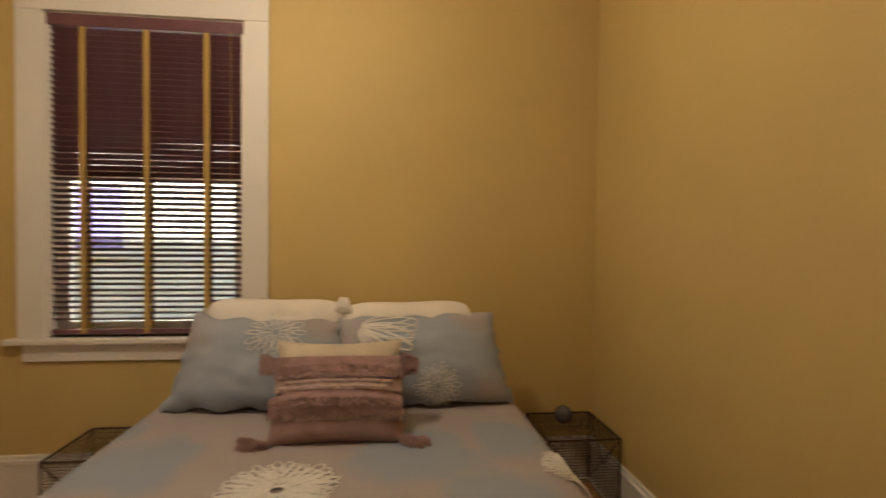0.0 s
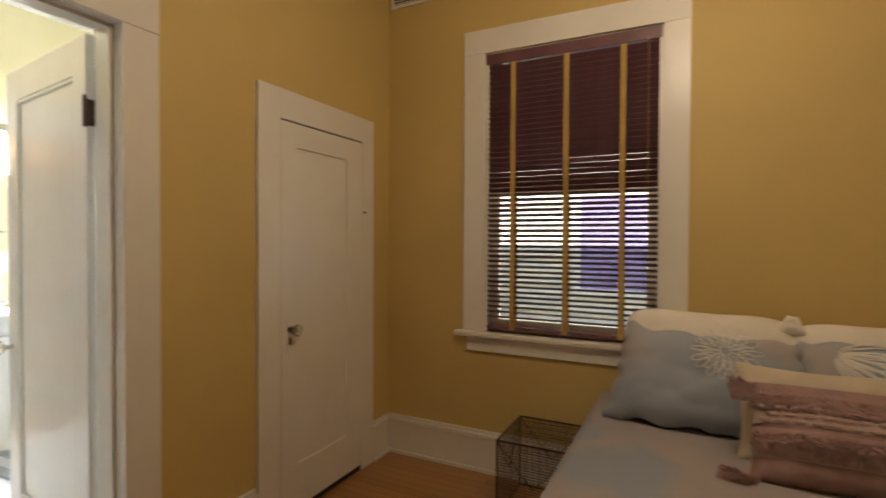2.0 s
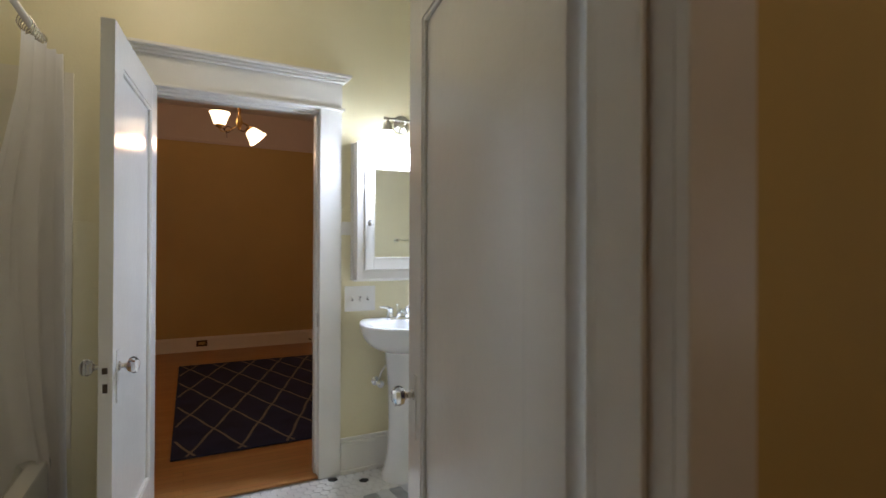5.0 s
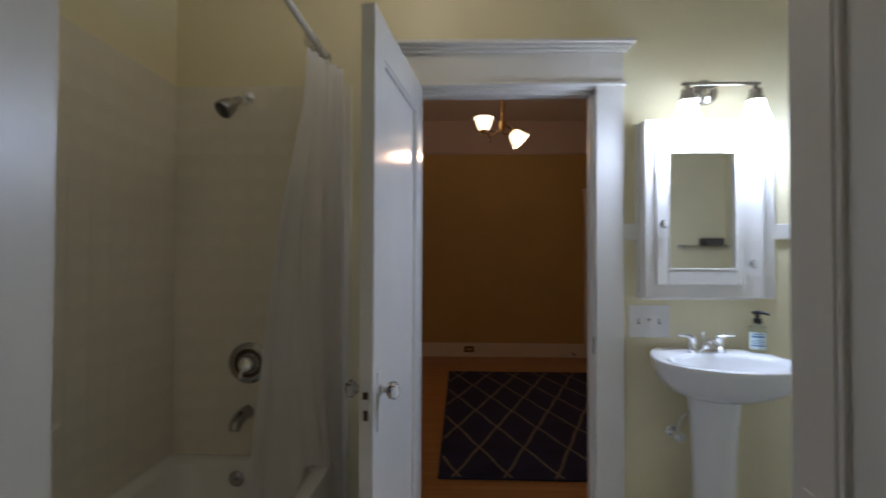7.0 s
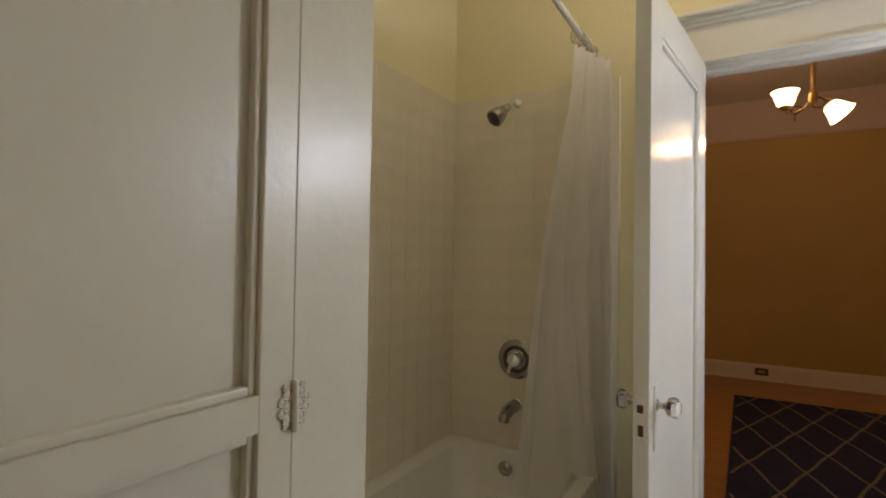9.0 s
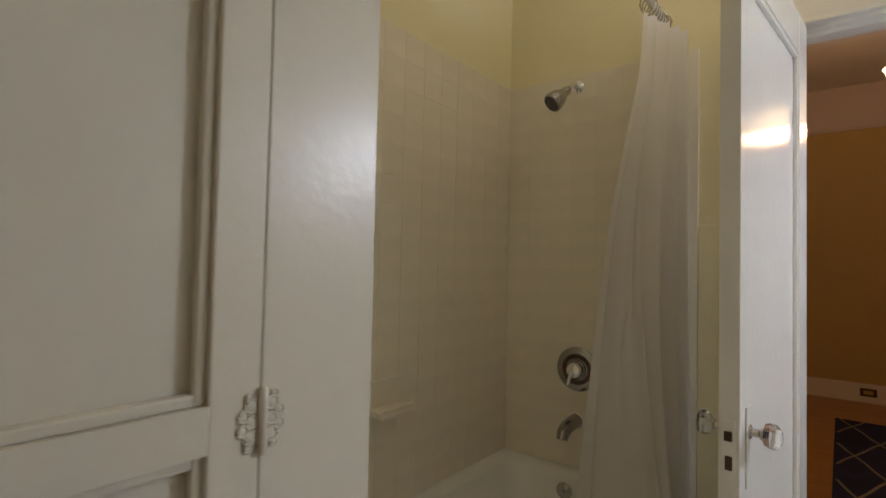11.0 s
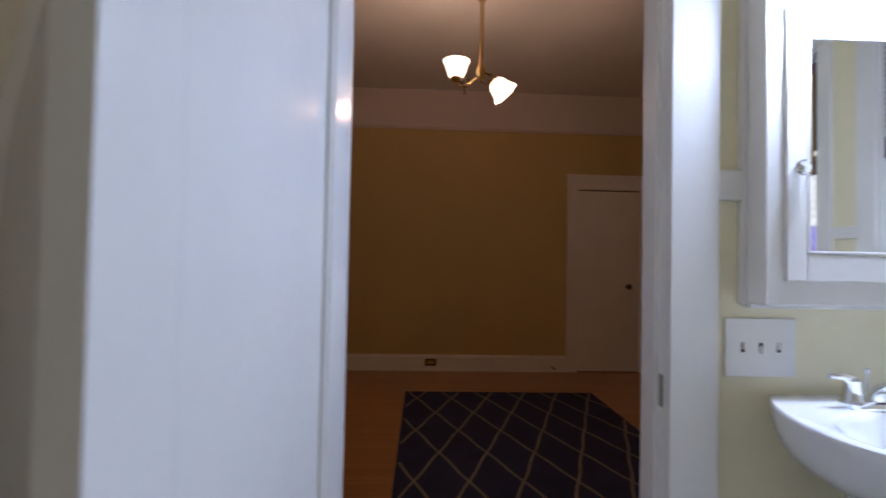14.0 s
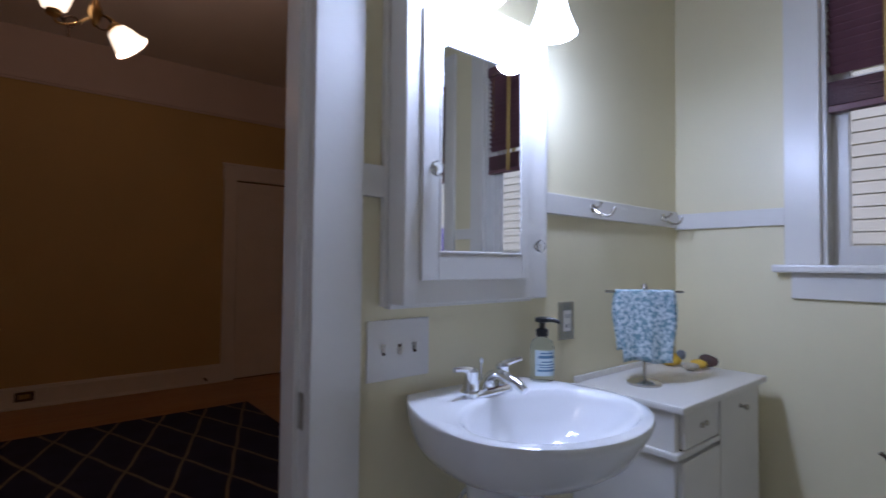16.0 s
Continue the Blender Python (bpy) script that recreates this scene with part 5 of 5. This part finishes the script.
t = thing("bedspread", "taupe bedspread with blue patches and white embroidered flowers", "bedspread", pose(BCX, 1.48, 0))
bm = bmesh.new()
NU, NV = 72, 80
prof = []
half, drop, rad = 0.79, 0.46, 0.06
Ltot = half + drop
grid = []
for j in range(NV + 1):
    v = -1.0 + (1.0 + 0.995) * j / NV
    row = []
    for i in range(NU + 1):
        s = -Ltot + 2 * Ltot * i / NU
        a = abs(s)
        sg = 1 if s > 0 else -1
        wr = 0.004 * noise.noise(Vector((s * 3, v * 3, 0))) + 0.002 * noise.noise(Vector((s * 11, v * 9, 4)))
        if a < half - rad:
            p = (s, v, BZ + wr)
        elif a < half - rad + rad * math.pi / 2:
            th = (a - half + rad) / rad
            p = (sg * (half - rad + rad * math.sin(th)), v, BZ - rad + rad * math.cos(th) + wr)
        else:
            dz = a - (half - rad + rad * math.pi / 2)
            p = (sg * (half + 0.018 * math.sin(v * 14) * min(1, dz * 4) + 0.01 * dz), v, BZ - rad - dz)
        row.append(bm.verts.new(p))
    grid.append(row)
for a, b in zip(grid, grid[1:]):
    for i in range(NU):
        bm.faces.new((a[i], a[i + 1], b[i + 1], b[i]))
sp = part("cloth", bm, M_SPREAD, t, smooth=True)
sp.modifiers.new("thick", "SOLIDIFY").thickness = 0.008


def flower(R, petals, layers, seed, squash=1.0, arc=(0, 360)):
    """Embroidered blossom: rings of looped petal outlines lying flat, as raised cords."""
    rnd = random.Random(seed)
    bm = bmesh.new()
    for L in range(layers):
        r0, r1 = R * (0.12 + 0.55 * L / layers), R * (0.45 + 0.55 * (L + 1) / layers)
        n = int(petals * (0.6 + 0.4 * (L + 1) / layers))
        for k in range(n):
            a = radians(arc[0] + (arc[1] - arc[0]) * (k + 0.5 * (L % 2)) / n) + rnd.uniform(-0.06, 0.06)
            w = R * 0.085 * rnd.uniform(0.8, 1.2)
            le = r1 * rnd.uniform(0.9, 1.05)
            pts = []
            for q in range(10):
                u = q / 9 * 2 * math.pi
                rr = (r0 + le) / 2 + (le - r0) / 2 * -math.cos(u)
                off = w * math.sin(u) * (0.5 + 0.5 * (rr - r0) / max(le - r0, 1e-4) + 0.25)
                pts.append((rr * math.cos(a) - off * math.sin(a), (rr * math.sin(a) + off * math.cos(a)) * squash, 0.001 * L))
            tube(pts[:-1], R * 0.015 if R < 0.2 else R * 0.012, 5, bm, closed=True)
    return bm


for x, y, R, sd in ((-0.105, -0.11, 0.175, 3), (0.805, -0.03, 0.12, 5), (-0.62, -0.42, 0.16, 9), (0.35, -0.62, 0.17, 12)):
    bm = flower(R, 30, 4, sd)
    for vtx in bm.verts:
        s, lift = vtx.co.x + x, 0.008 + vtx.co.z
        th = max(0.0, min(math.pi / 2, (s - half + rad) / rad))
        fall = max(0.0, s - (half - rad + rad * math.pi / 2))
        vtx.co = Vector((min(s, half - rad) + (rad + lift) * math.sin(th), vtx.co.y + y, BZ - rad + (rad + lift) * math.cos(th) - fall))
    part("flower", bm, M_EMBR, sp, "white embroidered blossom")


def stuffing(u, v):
    return max(0.0, 1 - abs(u) ** 2.6) * max(0.0, 1 - abs(v) ** 2.6)


def cushion(w, h, d, puff=0.5, sag=0.0, seed=0, n=30, taper=0.0, rounded=0.0, crumple=0.0):
    """Stuffed cushion lying in local xz, thickness along y, with pinched corners and soft creases."""
    bm = bmesh.new()
    faces = {}
    for side in (-1, 1):
        g = []
        for j in range(n + 1):
            row = []
            for i in range(n + 1):
                u, v = -1 + 2 * i / n, -1 + 2 * j / n
                edge = stuffing(u, v)
                th = d / 2 * edge ** puff
                px = u * w / 2 * (1 - 0.08 * (1 - v * v) * abs(u) ** 3) * (1 - taper * v)
                pz = v * h / 2 * (1 - 0.10 * (1 - u * u) * abs(v) ** 3) - sag * (1 - u * u) * max(0, v)
                px, pz = px * (1 - rounded * v ** 4), pz * (1 - rounded * u ** 4)
                rim = crumple * max(abs(u), abs(v)) ** 6
                px += rim * 0.012 * noise.noise(Vector((u * 3 + seed, v * 4, 5)))
                pz += rim * 0.014 * noise.noise(Vector((u * 4 + seed, v * 3, 9)))
                wr = 0.012 * noise.noise(Vector((u * 2.2 + seed, v * 2.2, side))) + 0.004 * noise.noise(Vector((u * 7 + seed, v * 5, side)))
                key = (i, j) if i in (0, n) or j in (0, n) else (i, j, side)
                if key not in faces:
                    faces[key] = bm.verts.new((px, side * (th + wr * edge), pz))
                row.append(faces[key])
            g.append(row)
        for a, b in zip(g, g[1:]):
            for i in range(n):
                f = (a[i], a[i + 1], b[i + 1], b[i])
                bm.faces.new(f if side < 0 else tuple(reversed(f)))
    return bm


for name, lab, x, y, z, w, h, d, rx, rz, ry, sd in (
        ("pillow", "plain white cotton bed pillow propped against the wall", -0.47, 2.36, 0.775, 0.72, 0.50, 0.19, -10, 0, 1, 1),
        ("pillow", "plain white cotton bed pillow propped against the wall", 0.155, 2.36, 0.765, 0.70, 0.49, 0.19, -10, 0, -1, 2)):
    t = solid(name, cushion(w, h, d, seed=sd, rounded=0.17), M_LINEN, lab, "pillow", group="white pillows", smooth=True)
    t.matrix_world = pose(x, y, z, rx, ry, rz)
left_pillow = [o for o in bpy.data.objects if o.name.startswith("pillow")][0]
tip = part("corner_tip", cushion(0.085, 0.085, 0.045, seed=31, n=12, taper=0.55, rounded=0.05), M_LINEN, left_pillow, smooth=True)
tip.matrix_local = pose(0.31, -0.03, 0.200, 0, 4, 0)
for x, z, ry, sd, w, fl in ((-0.47, 0.755, 2, 4, 0.72, ((0.06, 0.12, 0.13, 0),)), (0.195, 0.765, -1.5, 7, 0.78, ((-0.30, 0.15, 0.29, 3), (0.07, -0.13, 0.10, 4)))):
    t = thing("pillow_sham", "pale blue and taupe pillow sham with white embroidery", "pillow", pose(x, 2.13, z, -22, ry, 0), group="blue shams")
    body = part("cover", cushion(w, 0.42, 0.24, puff=0.55, seed=sd, taper=0.085, rounded=0.04, crumple=2.2, n=40), M_SHAM, t, smooth=True)
    for fx, fz, R, s2 in fl:
        bm = flower(R, 11, 1, s2, arc=(-50, 12)) if R > 0.2 else flower(R, 18, 3, s2)
        for vtx in bm.verts:
            px, pz = vtx.co.x + fx, vtx.co.y + fz
            u, v = max(-1, min(1, px / (w / 2))), max(-1, min(1, pz / 0.21))
            ed = stuffing(u, v)
            wr = 0.012 * noise.noise(Vector((u * 2.2 + sd, v * 2.2, -1))) + 0.004 * noise.noise(Vector((u * 7 + sd, v * 5, -1)))
            vtx.co = Vector((px * 0.97 * (1 - 0.06 * v), -(0.12 * ed ** 0.55 + wr * ed) - 0.003 - vtx.co.z, pz * 0.97))
        part("blossom", bm, M_EMBR, body, "white embroidered blossom")

t = solid("small_pillow", cushion(0.50, 0.34, 0.13, seed=12), mat("cream_pillow_cotton", (0.60, 0.52, 0.40), 0.9, var=0.1, scale=9, fine=250, bump=0.08), "small cream cotton pillow behind the fringed cushion", "pillow", smooth=True)
t.matrix_world = pose(-0.135, 1.93, 0.725, -24, 0, 0)

t = thing("fringed_cushion", "mauve woven cushion with fringe bands and corner tassels", "cushion", pose(-0.118, 1.78, 0.705, -32, 0, -1.5))
CW, CH, CD = 0.49, 0.32, 0.18
body = part("cover", cushion(CW, CH, CD, seed=22), M_MAUVE, t, smooth=True)


def cushion_y(u, v):
    ed = stuffing(u, v)
    return -(CD / 2) * ed ** 0.5 - 0.012 * noise.noise(Vector((u * 2.2 + 22, v * 2.2, -1))) * ed


rnd = random.Random(5)
for v0, mt, cnt, ln in ((0.97, M_MAUVE, 250, 0.085), (0.74, M_MAUVE, 230, 0.055), (0.0, M_MAUVE, 250, 0.07), (-0.14, M_MAUVE, 190, 0.05)):
    bm = bmesh.new()
    for k in range(cnt):
        u = -0.93 + 1.86 * k / cnt + rnd.uniform(-0.006, 0.006)
        y = cushion_y(u, v0)
        z = v0 * CH / 2
        q = ln * rnd.uniform(0.55, 1.2)
        tube([(u * CW / 2, y - 0.002, z), (u * CW / 2 + rnd.uniform(-0.008, 0.008), y - 0.014 - rnd.uniform(0, 0.016), z - q * 0.45), (u * CW / 2 + rnd.uniform(-0.016, 0.016), cushion_y(u, max(-0.97, v0 - 2 * q / CH)) - 0.006 - rnd.uniform(0, 0.008), z - q)], 0.0036, 5, bm)
    part("fringe", bm, mt, body, "shaggy cotton fringe band")
for va, vb in ((0.10, 0.52), (-0.56, -0.40)):
    bm = bmesh.new()
    rows = []
    for j in range(5):
        v = va + (vb - va) * j / 4
        rows.append([bm.verts.new((u * CW / 2 * 0.97, cushion_y(u, v) - 0.003, v * CH / 2 * 0.96)) for u in (-0.96 + 1.92 * i / 30 for i in range(31))])
    for p, q in zip(rows, rows[1:]):
        bridge(bm, p, q, closed=False)
    part("pale_band", bm, M_MAUVE2, body, "pale woven band", smooth=True)
knot = made("woven_knot", lathe([(0.004, 0), (0.013, 0.002), (0.013, 0.007), (0.004, 0.010)], Matrix.Diagonal((1.4, 0.5, 1, 1)), 10), M_MAUVE2, True)
for row_v in (0.16, 0.29, 0.42):
    for k in range(9):
        u = -0.80 + 1.62 * (k + (0.5 if row_v == 0.29 else 0)) / 9
        ob = new("woven_knot", knot)
        ob.parent = body
        ob.matrix_local = pose(u * CW / 2, cushion_y(u, row_v) - 0.002, row_v * CH / 2, 90, 0, 0)
for sx, sz in ((-1, -1), (1, -1), (-1, 1), (1, 1)):
    bm = bmesh.new()
    for k in range(150):
        a, r = rnd.uniform(0, 2 * math.pi), rnd.uniform(0, 0.034 if sz > 0 else 0.046)
        b0 = Vector((sx * CW * 0.49, -0.008, sz * CH * (0.45 if sz > 0 else 0.475)))
        tip = b0 + Vector((sx * (0.016 if sz > 0 else 0.048) * rnd.uniform(0.6, 1.1) + r * math.cos(a), -0.024 + 0.8 * r * math.sin(a), (-0.062 if sz > 0 else -0.03) * rnd.uniform(0.3, 1)))
        tube([b0, (b0 + tip) / 2 + Vector((sx * 0.010 + 0.75 * r * math.cos(a), -0.010 + 0.75 * r * math.sin(a), 0.016 + 0.3 * r * math.sin(a * 2))), tip], 0.0036, 4, bm)
    part("tassel", bm, M_MAUVE, t, "shaggy corner tassel")


# ---- bedroom: wire cubes, ball, vent ----
def wire_cube(label, x, y, w=0.345, dp=0.36, h=0.36):
    t = thing("wire_side_table", label, "side table", pose(x, y, 0), group="wire side tables")
    bm = bmesh.new()
    c = [(sx * w / 2, sy * dp / 2) for sx, sy in ((-1, -1), (1, -1), (1, 1), (-1, 1))]
    for z, nm in ((0.006, "base_frame"), (h - 0.006, "top_frame")):
        part(nm, tube([(a, b, z) for a, b in c], 0.005, 6, closed=True), M_BRONZE, t, smooth=True)
    for a, b in c:
        part("post", tube([(a, b, 0.004), (a, b, h - 0.004)], 0.005, 6), M_BRONZE, t, smooth=True)
    for (ax, ay), (bx, by) in zip(c, c[1:] + c[:1]):
        bm = bmesh.new()
        for i in range(1, 28):
            z = h * i / 28
            tube([(ax, ay, z), (bx, by, z)], 0.0011, 4, bm)
        for i in range(1, 10):
            f = i / 10
            tube([(ax + (bx - ax) * f, ay + (by - ay) * f, 0.005), (ax + (bx - ax) * f, ay + (by - ay) * f, h - 0.005)], 0.0011, 4, bm)
        tube([(ax, ay, h - 0.01), ((ax + bx) / 2, (ay + by) / 2, h * 0.45), (bx, by, h - 0.01)], 0.0028, 5, bm)
        part("mesh_side", bm, M_BRONZE, t, "fine dark wire mesh side")
    bm = bmesh.new()
    for i in range(1, 26):
        f = -0.5 + i / 26
        tube([(-w / 2, f * dp, h - 0.008), (w / 2, f * dp, h - 0.008)], 0.0012, 4, bm)
    for i in range(1, 10):
        f = -0.5 + i / 10
        tube([(f * w, -dp / 2, h - 0.006), (f * w, dp / 2, h - 0.006)], 0.0012, 4, bm)
    part("mesh_top", bm, M_BRONZE, t, "fine dark wire mesh top")
    return t


wire_cube("dark wire mesh cube side table beside the bed", -1.165, 2.285, h=0.38)
wire_cube("dark wire mesh cube side table holding a small ball", 0.965, 2.32, h=0.378)
t = thing("glass_ball", "small dark grey ball ornament on the wire table", "ornament", pose(0.935, 2.34, 0.379))
part("ball", lathe([(0.020, 0.002)] + [(0.045 * math.sin(radians(a)), 0.043 - 0.045 * math.cos(radians(a))) for a in range(27, 180, 9)] + [(0.0, 0.088)], seg=28), mat("smoky_ball_glaze", (0.10, 0.095, 0.10), 0.15, var=0.2, bump=0), t, smooth=True)

t = thing("wall_vent", "small white vent grille near the ceiling corner", "vent", pose(-2.03, BN, 2.79))
part("frame", boxes((-0.17, 0.17, -0.012, 0, -0.062, -0.042), (-0.17, 0.17, -0.012, 0, 0.042, 0.062), (-0.17, -0.15, -0.012, 0, -0.042, 0.042), (0.15, 0.17, -0.012, 0, -0.042, 0.042), bevel=0.003), M_TRIM, t)
# black sheet stands for the shade inside the vent opening
part("backing", boxes((-0.15, 0.15, -0.002, 0, -0.042, 0.042)), M_BLACK, t)
for i in range(5):
    part("slat", boxes((-0.15, 0.15, -0.010, -0.003, -0.036 + i * 0.016, -0.031 + i * 0.016)), M_TRIM, t)
t = thing("ceiling_light", "round white glass ceiling light", "ceiling light", pose(-0.5, 1.1, CEIL))
part("pan", lathe([(0.13, 0), (0.13, -0.02), (0.11, -0.03)], seg=28), M_BRASS, t, smooth=True)
part("bulb", lathe([(0.014, -0.02), (0.016, -0.05), (0.03, -0.08), (0.032, -0.10), (0.02, -0.125), (0.0, -0.132)], seg=18), M_SHADE2, t, smooth=True)

t = thing("flush_light", "round white glass ceiling light in the bathroom", "ceiling light", pose(-3.96, 0.30, CEIL))
part("pan", lathe([(0.12, 0), (0.12, -0.02), (0.10, -0.03)], seg=28), M_CHROME, t, smooth=True)
part("bulb", lathe([(0.014, -0.02), (0.016, -0.04), (0.026, -0.055), (0.028, -0.065), (0.0, -0.07)], seg=18), M_SHADE2, t, smooth=True)

# ---- tiles last ----
solid("floor_bath", boxes((-4.60, TE + 0.06, TS, TN, -0.08, -0.003)), M_FGROUT, "white hexagon tile floor with black accents and grey grout", "floor", kind="structure")
floor = bpy.data.objects["floor_bath"]
P = 0.05


def hex_mesh(material):
    bm = bmesh.new()
    R = P / math.sqrt(3) * 0.955
    lo = ring(bm, [(R * math.cos(radians(60 * i)), R * math.sin(radians(60 * i)), -0.003) for i in range(6)])
    mid = ring(bm, [(R * math.cos(radians(60 * i)), R * math.sin(radians(60 * i)), -0.0008) for i in range(6)])
    hi = ring(bm, [(R * 0.94 * math.cos(radians(60 * i)), R * 0.94 * math.sin(radians(60 * i)), 0.0) for i in range(6)])
    bridge(bm, lo, mid); bridge(bm, mid, hi); bm.faces.new(hi)
    return made("tile", bm, material)


HW, HB = hex_mesh(M_HEXW), hex_mesh(M_HEXB)
OX, OY = -4.284, 0.587
far = {False: bmesh.new(), True: bmesh.new()}
R = P / math.sqrt(3) * 0.955
for i in range(-12, 50):
    for j in range(-80, 90):
        x, y = OX + i * P * math.sqrt(3) / 2, OY + j * P + i * P / 2
        if not (TW + 0.012 < x < TE - 0.01 and CABY + 0.02 < y < TN - 0.02):
            continue
        # the accents repeat on a slanted grid
        black = (i + j) % 4 == 0 and (i - j) % 10 == 0
        if -4.58 < x < -3.93 and 0.33 < y < 1.19:
            ob = new("tile", HB if black else HW)
            ob.parent = floor
            ob.location = (x, y, random.uniform(-0.0003, 0.0003))
            ob.rotation_euler = (random.uniform(-0.004, 0.004), random.uniform(-0.004, 0.004), 0)
        else:
            bm = far[black]
            hi = ring(bm, [(x + R * math.cos(radians(60 * k)), y + R * math.sin(radians(60 * k)), -0.0006) for k in range(6)])
            top = ring(bm, [(x + 0.94 * R * math.cos(radians(60 * k)), y + 0.94 * R * math.sin(radians(60 * k)), 0.0) for k in range(6)])
            bridge(bm, hi, top); bm.faces.new(top)
for black, bm in far.items():
    ob = part("tile_field", bm, M_HEXB if black else M_HEXW, floor)
    tagged(ob, kind="stuff")


def wall_tile(w, h):
    bm = bmesh.new()
    rs = [ring(bm, [(sx * (w / 2 - e), z, sz * (h / 2 - e)) for sx, sz in ((-1, -1), (1, -1), (1, 1), (-1, 1))]) for e, z in ((0, 0), (0, 0.0052), (0.0008, 0.0056))]
    bridge(bm, rs[0], rs[1]); bridge(bm, rs[1], rs[2]); bm.faces.new(rs[2])
    return made("tile", bm, M_TILE)


TP = 0.1055
TM = wall_tile(TP - 0.0009, TP - 0.0012)
solid("tub_surround_grout", boxes((TW, CABX, TS, TS + 0.0069, 0.365, 2.053), (TW, TW + 0.0069, TS + 0.0069, -0.0425, 0.365, 2.053)), M_GROUT, "cream grout bed behind the tub tiles", "tile backing", kind="structure")
for nm, host, rot in (("wall_bath_south", None, 0), ("wall_bath_west", None, -90)):
    host = bpy.data.objects[nm]
    count = 15 if rot == 0 else 7
    for i in range(count):
        for j in range(16):
            ob = new("tile", TM)
            ob.parent = host
            jit = random.uniform(-0.0002, 0.0002)
            z = 0.418 + j * TP
            if rot == 0:
                ob.matrix_local = pose(TW + 0.062 + i * TP, TS + 0.0022 + jit, z, random.uniform(-0.08, 0.08), 0, random.uniform(-0.08, 0.08))
            else:
                ob.matrix_local = pose(TW + 0.0022 + jit, TS + 0.061 + i * TP, z, 0, random.uniform(-0.08, 0.08), -90 + random.uniform(-0.08, 0.08))
